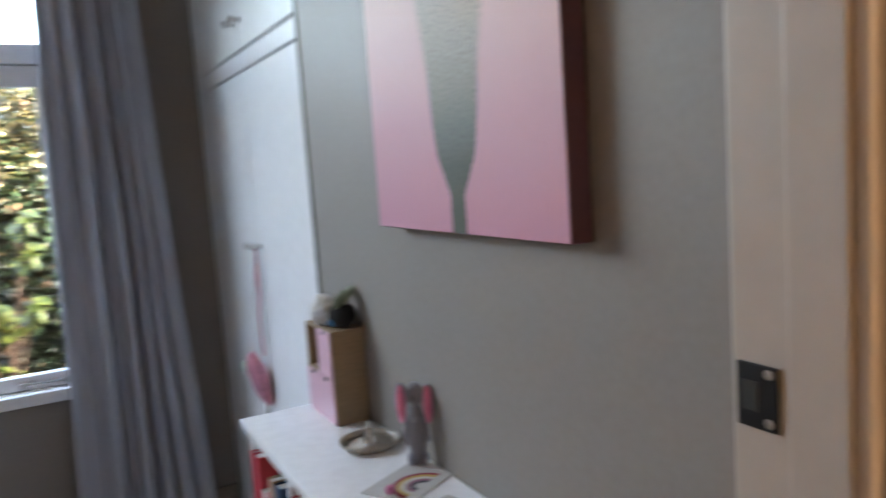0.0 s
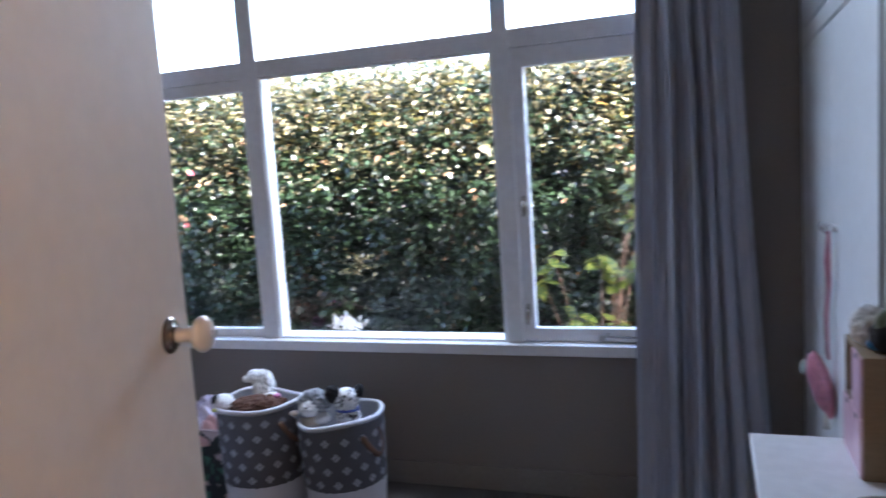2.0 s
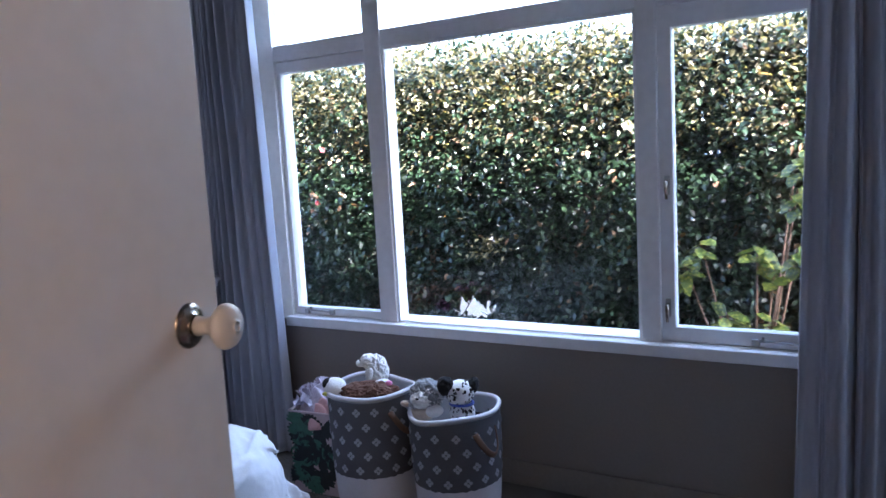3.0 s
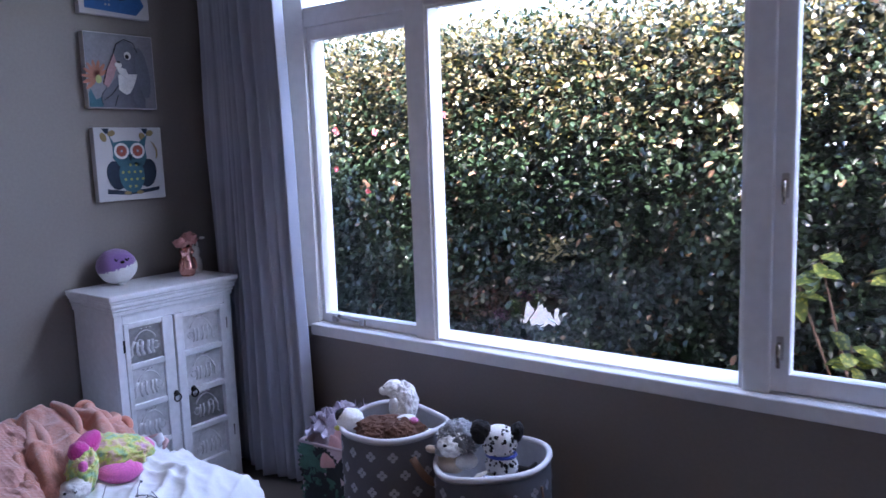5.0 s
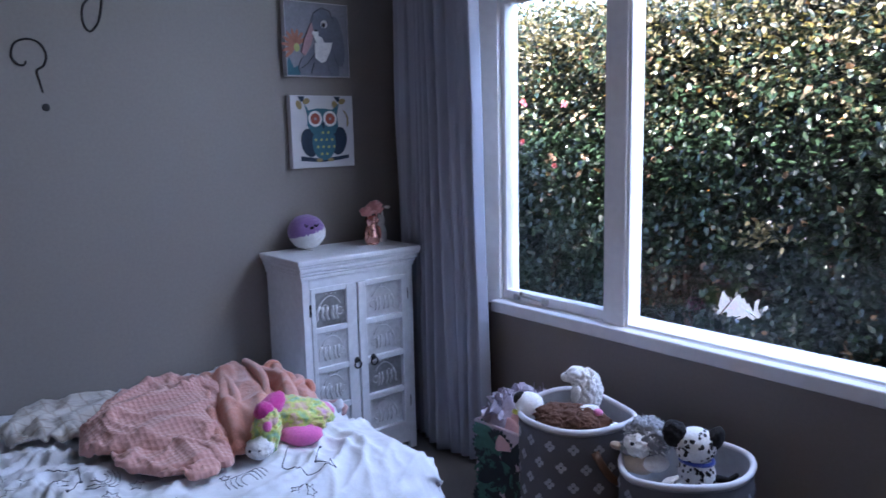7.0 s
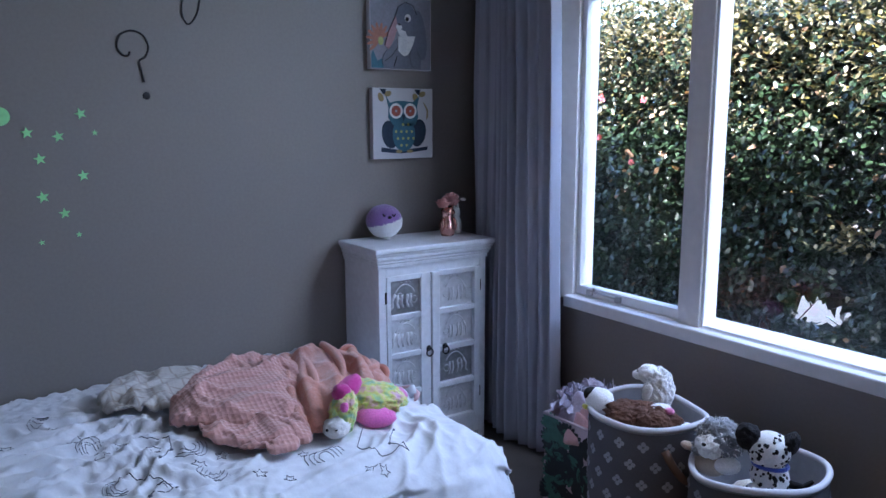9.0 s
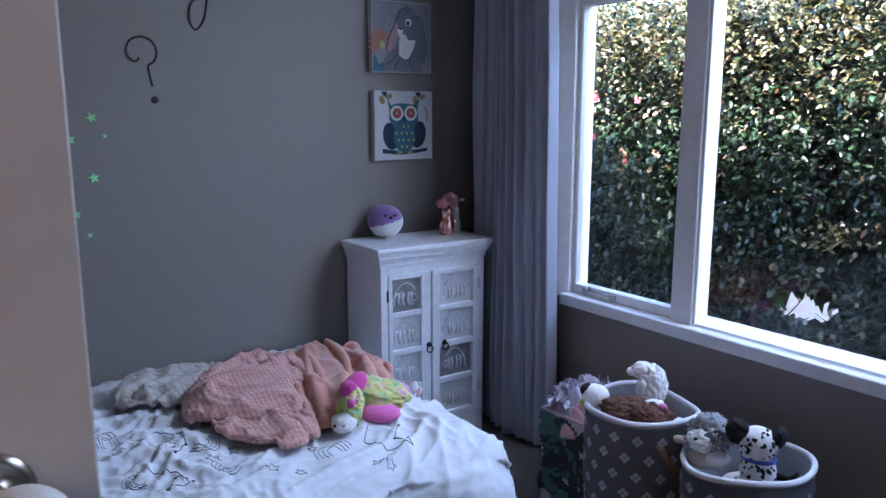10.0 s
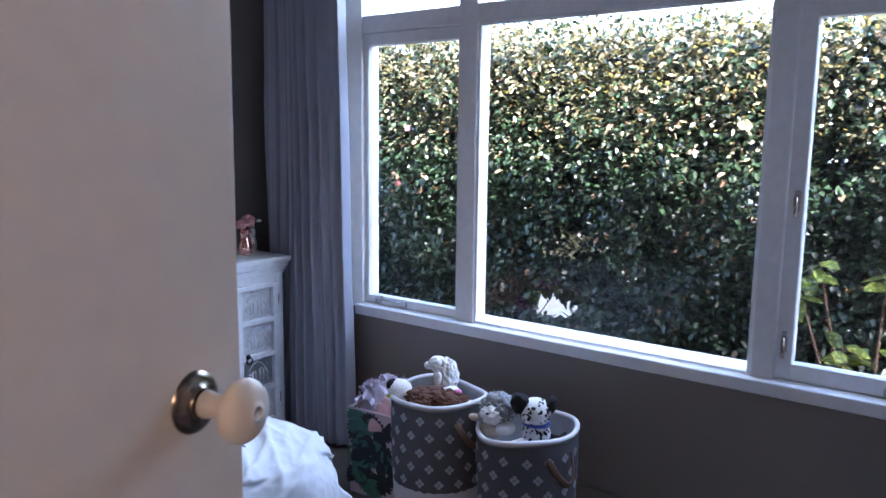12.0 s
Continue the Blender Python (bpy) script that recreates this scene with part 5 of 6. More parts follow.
B1, B2 = (1.237, -0.347), (1.576, -0.316)
toy_basket((*B1, 0), 0.146, 0.162, 0.448, 2, 20, "tall charcoal cloth basket with white crosses, heaped with soft toys", (150, -35), 0.02)
toy_basket((*B2, 0), 0.144, 0.167, 0.405, 5, 0, "charcoal cloth basket with white crosses holding a spotted dog toy", (-20, 165), -0.06)

# stuffing: toys filling the baskets below those on top
for (bx, by), h, sd in ((B1, 0.335, 3), (B2, 0.285, 4)):
    rnd = random.Random(sd)
    for i in range(9):
        a, q = i * 2.4, 0.026 * math.sqrt(i + 0.3)
        bm = blob((0, 0, 0), (0.062, 0.05, 0.045), rough=0.2, freq=4)
        toy("stuffed_toy", bm, [rnd.choice([P_GREY, P_WHITE, P_CREAM, P_TAN])], "crumpled soft toy buried in the basket", (bx + q * math.cos(a), by + q * math.sin(a), h + 0.02 * math.sin(i)), i * 40)
    ob = part("toy_filling", lathe([(0, h - 0.28), (0.126, h - 0.28), (0.138, h - 0.01), (0.09, h + 0.012), (0, h + 0.016)], 24), P_GREY, smooth=True, at=(bx, by, 0))
    tagged(ob, "packed grey plush filling the basket", "soft toy")

bm = bmesh.new()
furred(bm, (0, 0, 0.052), (0.040, 0.040, 0.066), 700, 0.013, 21, 0)
furred(bm, (-0.030, -0.014, 0.098), (0.030, 0.028, 0.028), 160, 0.007, 22, 1)
blob((-0.060, -0.025, 0.090), (0.018, 0.017, 0.015), bm, sub=2, slot=1)
blob((-0.005, -0.045, 0.055), (0.016, 0.012, 0.030), bm, (0, 20, 0), sub=2, slot=1)
blob((-0.050, -0.038, 0.106), (0.003, 0.003, 0.003), bm, sub=1, slot=2)
toy("lamb_soft_toy", bm, [P_WHITE, P_WHITE, P_BLACK], "fluffy white lamb soft toy sitting up in the basket", (1.205, -0.262, 0.425))
bm = bmesh.new()
furred(bm, (0, 0, 0.02), (0.095, 0.055, 0.040), 600, 0.014, 31, 0, rough=0.3)
furred(bm, (0.035, -0.04, 0.025), (0.045, 0.035, 0.032), 260, 0.012, 32, 0)
furred(bm, (-0.04, -0.035, 0.02), (0.045, 0.035, 0.030), 260, 0.012, 33, 0)
blob((0.05, 0.0, 0.058), (0.030, 0.018, 0.010), bm, (10, 0, 20), sub=2, slot=1)
blob((0.075, -0.01, 0.055), (0.014, 0.012, 0.010), bm, sub=2, slot=2)
toy("bear_soft_toy", bm, [P_BROWN, P_WHITE, P_PALEPINK], "shaggy brown bear soft toy lying face down in the basket", (1.265, -0.40, 0.425), 30)
bm = bmesh.new()
furred(bm, (0, 0, 0), (0.060, 0.050, 0.036), 200, 0.010, 35, 0)
toy("fluffy_white_toy", bm, [P_WHITE], "fluffy white soft toy tucked beside the brown bear", (1.325, -0.300, 0.385), 20)
bm = bmesh.new()
blob((0, 0, 0.03), (0.045, 0.040, 0.038), bm, rough=0.05, slot=0)
blob((-0.022, -0.012, 0.045), (0.022, 0.024, 0.022), bm, slot=1)
blob((-0.02, -0.035, 0.012), (0.014, 0.010, 0.008), bm, slot=2, sub=2)
toy("panda_soft_toy", bm, [P_WHITE, P_BLACK, P_YELLOW], "black and white soft toy leaning on the basket rim", (1.13, -0.43, 0.43))


def spotted(at):
    """A spotted dog: body, head, ears, collar and dark spots."""
    bm = bmesh.new()
    blob((0, 0, 0.03), (0.055, 0.046, 0.050), bm, rough=0.04, sub=4)
    blob((-0.004, -0.008, 0.112), (0.060, 0.055, 0.050), bm, rough=0.03, sub=4)
    blob((-0.024, -0.044, 0.098), (0.026, 0.022, 0.022), bm, sub=3)
    for a in (-1, 1):
        blob((0.035 * a, -0.055, 0.0), (0.022, 0.035, 0.02), bm, (0, 0, 10 * a), sub=3)
    rnd = random.Random(8)
    for c, s, k in (((0, 0, 0.03), (0.055, 0.046, 0.050), 95), ((-0.004, -0.008, 0.112), (0.060, 0.055, 0.050), 120), ((-0.024, -0.044, 0.098), (0.026, 0.022, 0.022), 14), ((0.035, -0.055, 0), (0.022, 0.035, 0.02), 8), ((-0.035, -0.055, 0), (0.022, 0.035, 0.02), 8)):
        for _ in range(k):
            d = Vector((rnd.gauss(0, 1), rnd.gauss(0, 1), rnd.gauss(0, 1))).normalized()
            q = rnd.uniform(0.0034, 0.0072)
            p = Vector((c[0] + d.x * s[0], c[1] + d.y * s[1], c[2] + d.z * s[2]))
            t = d.to_track_quat("Z", "Y").to_euler()
            blob(p, (q, q * rnd.uniform(0.7, 1.4), 0.0022), bm, [math.degrees(v) for v in t], sub=1, slot=1)
    for a, dx, dz in ((-1, -0.060, 0.142), (1, 0.046, 0.132)):
        furred(bm, (dx, -0.010 + 0.016 * a, dz), (0.027 - 0.006 * a, 0.028, 0.034), 120, 0.010, 41 + a, 1, (0, 28 * a, 0))
    tube([(0.048 * math.cos(t), 0.040 * math.sin(t) - 0.004, 0.068) for t in (math.tau * i / 20 for i in range(20))], 0.006, 6, bm, closed=True, slot=2)
    tube([(0.05, 0.03, 0.01), (0.085, 0.045, 0.005), (0.11, 0.04, 0.03)], [0.012, 0.010, 0.006], 8, bm, slot=1)
    bmesh.ops.scale(bm, vec=(0.84, 0.84, 0.90), verts=bm.verts)
    return toy("dog_soft_toy", bm, [P_WHITE, P_BLACK, P_BLUE], "white dog soft toy with black spots and a blue collar", at, 20)


spotted((1.618, -0.335, 0.368))
bm = bmesh.new()
furred(bm, (0, 0, 0.06), (0.058, 0.05, 0.048), 620, 0.016, 51, 0)
furred(bm, (0.008, -0.045, 0.05), (0.034, 0.024, 0.026), 180, 0.012, 52, 1)
fur(bm, (0, 0, 0.06), (0.060, 0.052, 0.050), 150, 0.016, 53, 1)
blob((0.012, -0.066, 0.058), (0.009, 0.006, 0.007), bm, sub=2, slot=2)
blob((0.0, -0.035, -0.004), (0.050, 0.035, 0.026), bm, sub=3, slot=3)
blob((0.05, -0.02, 0.01), (0.03, 0.035, 0.02), bm, sub=3, slot=1)
toy("husky_soft_toy", bm, [P_GREY, P_WHITE, P_BLACK, P_CREAM], "fluffy grey and white soft toy slumped in the basket", (1.490, -0.360, 0.395), -10)
# tan blob stands in for the basket's leather tab, grey for fur behind it
bm = bmesh.new()
furred(bm, (0.012, 0, 0.012), (0.026, 0.020, 0.016), 120, 0.008, 61, 0)
blob((-0.022, -0.012, 0.012), (0.020, 0.013, 0.011), bm, sub=3, slot=1)
toy("small_soft_toy", bm, [P_GREY, P_TAN], "grey fur and a tan leather handle tab at the basket rim", (1.452, -0.400, 0.415), 0)

# printed fabric box
M_BOXCLOTH = surface("pale_pink_box_cloth", (0.52, 0.42, 0.45), 0.85, 0.08, 200)
M_PALM = surface("dark_palm_print", (0.02, 0.03, 0.035), 0.8, 0.2)
M_PALM_G = surface("green_palm_print", (0.06, 0.16, 0.12), 0.8, 0.2)
fb = thing("fabric_box", "pale pink fabric box printed with dark palm leaves, overfull of clothes", "storage box", at=(0.978, -0.285, 0), turn=4)
bw, bd, bh = 0.118, 0.115, 0.33
bm = bmesh.new()
for lo, hi in (((-bw, -bd, 0), (bw, -bd + 0.006, bh)), ((-bw, bd - 0.006, 0), (bw, bd, bh)), ((-bw, -bd + 0.006, 0), (-bw + 0.006, bd - 0.006, bh)),
               ((bw - 0.006, -bd + 0.006, 0), (bw, bd - 0.006, bh)), ((-bw, -bd, 0.0), (bw, bd, 0.006))):
    box(lo, hi, 0.002, bm)
part("body", bm, M_BOXCLOTH, fb)
part("rim", tube([(-bw, -bd, bh), (bw, -bd, bh), (bw, bd, bh), (-bw, bd, bh)], 0.006, 8, closed=True), M_BOXCLOTH, fb, "", True)
rnd = random.Random(12)


def frond(x, z, r, a, material, face):
    """A printed palm leaf of narrow leaflets."""
    bm = bmesh.new()
    for k in range(9):
        t = radians(a - 70 + k * 17.5)
        m = Matrix.Translation((x, -bd - 0.0006, z)) @ Euler((radians(90), 0, 0)).to_matrix().to_4x4() if face == 0 else \
            Matrix.Translation((-bw - 0.0006, x, z)) @ Euler((radians(90), 0, radians(-90))).to_matrix().to_4x4()
        ln = r * (1 - 0.03 * abs(k - 4))
        prism(ellipse(ln * 0.55 * math.cos(t), ln * 0.55 * math.sin(t), ln * 0.48, 0.008, 8, t), 0.0006 + 0.0001 * k, m, bm)
    part("printed_leaf", bm, material, fb)


for face in (0, 1):
    for i in range(46):
        frond(rnd.uniform(-0.085, 0.085), 0.050 + 0.0052 * i, 0.058, rnd.uniform(0, 360), M_PALM if i % 3 else M_PALM_G, face)
M_PINKCLOTH = surface("dusty_pink_jersey", (0.58, 0.36, 0.36), 0.9, 0.1, 200, 6, 0.3, 0.001)
M_TULLE = surface("pale_lilac_tulle", (0.46, 0.42, 0.50), 0.95, 0.2, 120, 10, 0.6, 0.004)


def clothes(name, c, w, d, h, seed, material, label):
    def fn(u, v):
        x, y = (u - 0.5) * 2 * w, (v - 0.5) * 2 * d
        e = (math.sin(math.pi * u) * math.sin(math.pi * v)) ** 0.5
        z = h * e + 0.014 * e * math.sin(26 * u + 5 * v + 4 * noise.noise(Vector((u * 3, v * 3, seed)))) + 0.02 * e * noise.noise(Vector((u * 4, v * 4, seed)))
        return Vector((x + 0.02 * noise.noise(Vector((u * 3, v * 3, seed + 1))), y, z))
    ob = part(name, sheet(36, 36, fn, 0.004), material, smooth=True, at=pose(*c, 0, 0, seed * 37))
    return tagged(ob, label, "clothing")


clothes("pink_garment", (1.005, -0.335, 0.268), 0.070, 0.060, 0.095, 1, M_PINKCLOTH, "pleated dusty pink garment stuffed into the fabric box")
clothes("tulle_skirt", (0.955, -0.275, 0.28), 0.105, 0.10, 0.125, 2, M_TULLE, "pale lilac tulle skirt spilling over the fabric box")


def tulle(at, length, turn, seed):
    """A gathered strip of thin net standing in ruffles, its upper edge ragged."""
    rnd = random.Random(seed)
    cut = [rnd.uniform(0.45, 1.15) for _ in range(40)]

    def fn(u, v):
        y = (0.018 * math.sin(21 * u + seed) + 0.008 * math.sin(47 * u)) * (0.4 + v)
        return Vector(((u - 0.5) * length, y + 0.03 * v * v, 0.05 * v * (cut[int(u * 39.9)] if v > 0.6 else 0.8) + 0.02 * math.sin(math.pi * u)))

    tagged(part("tulle_frill", sheet(80, 5, fn), M_TULLE, smooth=True, at=pose(*at, rnd.uniform(-50, 10), 0, turn)), "ragged lilac tulle frill on top of the fabric box", "clothing", "tulle frills")


rnd = random.Random(19)
for k in range(11):
    q = Vector((rnd.uniform(-0.085, 0.085), rnd.uniform(-0.085, 0.085)))
    tulle((0.955 + q.x, -0.255 + q.y, 0.355 - 4.0 * q.length_squared), rnd.uniform(0.09, 0.15), rnd.uniform(0, 360), k)

# ---- wardrobe on the east wall ----
M_WARDROBE = surface("white_wardrobe_paint", (0.82, 0.82, 0.83), 0.35, 0.04, 30, 2, 0.1, 0.001)
WY = -1.236
ward = thing("wardrobe", "white built-in wardrobe with tall doors and cupboards above", "wardrobe", at=(ROOM_E, 0, 0))
part("carcass", box((0.024, WY + 0.001, 0.0), (0.58, -0.004, ROOM_H - 0.004)), M_WARDROBE, ward)
part("plinth", box((0.006, WY + 0.01, 0.0), (0.024, -0.01, 0.07), 0.002), M_WARDROBE, ward)
part("rail", box((0.001, WY + 0.010, 1.630), (0.024, -0.006, 1.682), 0.003), M_WARDROBE, ward)
WM = -0.672
M_CHROME = surface("polished_chrome", (0.75, 0.75, 0.76), 0.12, 0.05, metal=1.0)
for y0, y1 in ((WY + 0.010, WM - 0.003), (WM + 0.003, -0.09)):
    for z0, z1, kz in ((0.075, 1.622, 1.10), (1.690, ROOM_H - 0.03, 1.772)):
        d = part("door", box((0.0, y0, z0), (0.022, y1, z1), 0.003), M_WARDROBE, ward)
        ky = (y1 - 0.035) if y1 < -0.5 else (y0 + 0.035)
        part("knob", lathe([(0, 0.03), (0.008, 0.029), (0.013, 0.024), (0.013, 0.018), (0.006, 0.012), (0.006, 0.004), (0.011, 0.0)], 16, m=pose(0.0, ky, kz, 0, -90, 0)), M_CHROME, d, "chrome knob", True)
# added dark strip: the shadow gap between wardrobe and wall, put into colour
part("edge_trim", box((-0.003, WY - 0.008, 0.0), (0.02, WY + 0.008, ROOM_H - 0.012), 0.002), surface("gap_shade_grey", (0.10, 0.095, 0.09), 0.6, 0.1), ward, "dark strip standing in for the shadow gap where the wardrobe meets the wall")
part("end_post", box((0.0, -0.086, 0.0), (0.024, -0.003, ROOM_H - 0.02), 0.003), M_WARDROBE, ward)

M_RIBBON = surface("pink_satin", (0.60, 0.25, 0.33), 0.5, 0.2, 60, 20, 0.2, 0.001)
bag = thing("hanging_bag", "small pink patterned bag hung by a ribbon from the wardrobe knob", "bag", at=(ROOM_E - 0.018, -0.675, 0))
part("ribbon", tube([(0.0, -0.045, 1.095), (-0.004, -0.046, 1.02), (0.0, -0.042, 0.96), (-0.004, -0.03, 0.88), (0, -0.02, 0.76)], [0.006, 0.012, 0.009, 0.007, 0.006], 8, flat=0.4), M_RIBBON, bag, "pink beaded ribbon", True)
part("strap", tube([(0.0, -0.045, 1.095), (-0.003, 0.0, 0.97), (-0.004, 0.03, 0.88), (0, 0.030, 0.76)], 0.004, 8, flat=0.4), M_PORC_W, bag, "white strap", True)
bm = blob((0, 0, 0), (0.028, 0.042, 0.088), rough=0.15, freq=3)
for v in bm.verts:
    v.co.x += -0.014 - 0.020 * (v.co.z / 0.088)
    v.co.x = min(v.co.x, 0.016)
    v.co.z += 0.685
part("pouch", bm, M_RIBBON, bag, "", True)
part("tassel", tube([(-0.006, -0.01, 0.615), (-0.004, -0.012, 0.57)], [0.006, 0.009], 8), M_PORC_W, bag, "white tassel", True)
part("patch", blob((-0.052, 0.026, 0.725), (0.010, 0.016, 0.022), sub=2), P_MINT, bag, "mint patch", True)

# ---- pink canvas on the east wall ----
EAST = Matrix(((0, 0, -1, 0), (-1, 0, 0, 0), (0, 1, 0, 0), (0, 0, 0, 1)))


def fade(name, stops, height, rough=0.6):
    """Paint that changes with height, as brushed on a canvas."""
    m = surface(name, (0.5, 0.5, 0.5), rough, 0.06, 400, 6, 0.12, 0.0004)
    nt = m.node_tree
    co = nt.nodes.new("ShaderNodeTexCoord")
    sp = nt.nodes.new("ShaderNodeSeparateXYZ")
    mr = nt.nodes.new("ShaderNodeMapRange")
    mr.inputs["From Max"].default_value = height
    rp = nt.nodes.new("ShaderNodeValToRGB")
    rp.color_ramp.elements[0].position, rp.color_ramp.elements[0].color = stops[0][0], (*stops[0][1], 1)
    rp.color_ramp.elements[1].position, rp.color_ramp.elements[1].color = stops[-1][0], (*stops[-1][1], 1)
    for p, c in stops[1:-1]:
        rp.color_ramp.elements.new(p).color = (*c, 1)
    nt.links.new(co.outputs["Object"], sp.inputs[0])
    nt.links.new(sp.outputs["Y"], mr.inputs[0])
    nt.links.new(mr.outputs[0], rp.inputs[0])
    nt.links.new(rp.outputs[0], nt.nodes["Principled BSDF"].inputs["Base Color"])
    return m


PW, PH = 0.555, 0.78
M_PINKSKY = fade("pink_fading_paint", ((0.0, (0.55, 0.25, 0.34)), (0.22, (0.60, 0.33, 0.39)), (0.45, (0.76, 0.54, 0.52)), (1.0, (0.82, 0.70, 0.63))), PH)
# dark plum: shade on the canvas side is put into the edge colour
M_CANVAS_EDGE = surface("shaded_canvas_edge", (0.16, 0.07, 0.08), 0.7, 0.08)
pic = thing("canvas_painting", "large pink canvas painting of a green seed head on a stem", "wall picture")
pic.matrix_basis = Matrix.Translation((ROOM_E - 0.002, -1.718, 1.206)) @ EAST
part("stretcher", box((0, 0, 0), (PW, PH, 0.034), 0.003), M_CANVAS_EDGE, pic, "wrapped canvas edge in dark plum, with its shade put into the colour")
part("painted_ground", box((0.0015, 0.0015, 0.034), (PW - 0.0015, PH - 0.0015, 0.0348)), M_PINKSKY, pic)
nt = M_PINKSKY.node_tree
sep = next(n for n in nt.nodes if n.type == "SEPXYZ")
rise = next(n for n in nt.nodes if n.type == "MAP_RANGE" and abs(n.inputs["From Max"].default_value - PH) < 1e-4)
ground_paint = nt.nodes["Principled BSDF"].inputs["Base Color"].links[0].from_socket


def ramp_of(stops):
    n = nt.nodes.new("ShaderNodeValToRGB")
    n.color_ramp.elements[0].position, n.color_ramp.elements[0].color = stops[0][0], (*stops[0][1], 1)
    n.color_ramp.elements[1].position, n.color_ramp.elements[1].color = stops[-1][0], (*stops[-1][1], 1)
    for p, c in stops[1:-1]:
        n.color_ramp.elements.new(p).color = (*c, 1)
    nt.links.new(rise.outputs[0], n.inputs[0])
    return n


def sum_of(op, a, b):
    n = nt.nodes.new("ShaderNodeMath")
    n.operation = op
    for k, q in enumerate((a, b)):
        if isinstance(q, (int, float)):
            n.inputs[k].default_value = q
        else:
            nt.links.new(q, n.inputs[k])
    return n.outputs[0]


def soft(a, lo, hi):
    n = nt.nodes.new("ShaderNodeMapRange")
    n.interpolation_type = "SMOOTHSTEP"
    n.inputs["From Min"].default_value, n.inputs["From Max"].default_value = lo, hi
    nt.links.new(a, n.inputs[0])
    return n.outputs[0]


# half width of stem and seed head over the height, and the blur of its outline
HALF = ((0.0, 0.022), (0.075, 0.021), (0.115, 0.040), (0.15, 0.056), (0.22, 0.067), (0.32, 0.075), (0.45, 0.098), (0.60, 0.112), (1.0, 0.13))
width = ramp_of([(p, (w * 5,) * 3) for p, w in HALF])
half = sum_of("DIVIDE", width.outputs[0], 5.0)
blur = ramp_of([(0.0, (0.05,) * 3), (0.2, (0.10,) * 3), (0.5, (0.45,) * 3), (1.0, (0.8,) * 3)])
bristle = nt.nodes.new("ShaderNodeTexNoise")
bristle.inputs["Scale"].default_value, bristle.inputs["Detail"].default_value = 130, 3
middle = sum_of("ADD", sum_of("MULTIPLY", rise.outputs[0], 0.012), 0.2925)
off = sum_of("ABSOLUTE", sum_of("SUBTRACT", sep.outputs["X"], middle), 0.0)
inside = sum_of("SUBTRACT", half, sum_of("ADD", off, sum_of("MULTIPLY", sum_of("SUBTRACT", bristle.outputs[0], 0.5), 0.012)))
mask = soft(sum_of("DIVIDE", inside, sum_of("MULTIPLY", blur.outputs[0], 0.1)), -0.5, 0.5)
tone = ramp_of([(0.0, (0.05, 0.06, 0.03)), (0.13, (0.06, 0.066, 0.04)), (0.20, (0.13, 0.135, 0.10)), (0.30, (0.29, 0.275, 0.22)), (0.40, (0.48, 0.43, 0.36)), (0.52, (0.68, 0.60, 0.52)), (1.0, (0.74, 0.66, 0.58))])
speck = nt.nodes.new("ShaderNodeMix")
speck.data_type, speck.blend_type = "RGBA", "MULTIPLY"
speck.inputs[0].default_value = 0.4
nt.links.new(tone.outputs[0], speck.inputs[6])
nt.links.new(soft(bristle.outputs[0], 0.30, 0.62), speck.inputs[7])
both = nt.nodes.new("ShaderNodeMix")
both.data_type = "RGBA"
nt.links.new(mask, both.inputs[0])
nt.links.new(ground_paint, both.inputs[6])
nt.links.new(speck.outputs[2], both.inputs[7])
nt.links.new(both.outputs[2], nt.nodes["Principled BSDF"].inputs["Base Color"])

# ---- low shelf and what stands on it ----
SX, SY0, SY1, ST = 2.997, -2.16, -1.31, 0.775
shelf = thing("bookshelf", "low white open bookshelf along the wall, filled with books", "bookshelf")
part("top", box((SX - 0.004, SY0 - 0.004, ST - 0.022), (ROOM_E - 0.001, SY1 + 0.004, ST), 0.003), M_WHITE, shelf)
for y in (SY0, SY0 + 0.27, SY0 + 0.545, SY1 - 0.018):
    part("upright", box((SX + 0.012, y, 0.0), (ROOM_E - 0.008, y + 0.018, ST - 0.022), 0.001), M_WHITE, shelf)
for y in (SY0 + 0.018, SY0 + 0.288, SY0 + 0.563):
    for z in (0.05, 0.40):
        part("shelf_board", box((SX + 0.001, y, z), (ROOM_E - 0.008, y + 0.27 if y > -1.7 else y + 0.252, z + 0.016)), M_WHITE, shelf)
part("back_panel", box((ROOM_E - 0.008, SY0, 0.03), (ROOM_E - 0.002, SY1, ST - 0.022)), M_WHITE, shelf)
BOOK = [surface("book_" + k, c, 0.55, 0.12, 60, 8, 0.1, 0.001) for k, c in (("red", (0.45, 0.03, 0.05)), ("white", (0.68, 0.66, 0.64)), ("tan", (0.42, 0.29, 0.2)), ("navy", (0.02, 0.06, 0.14)), ("rose", (0.55, 0.16, 0.24)), ("teal", (0.08, 0.28, 0.28)))]
rnd = random.Random(3)
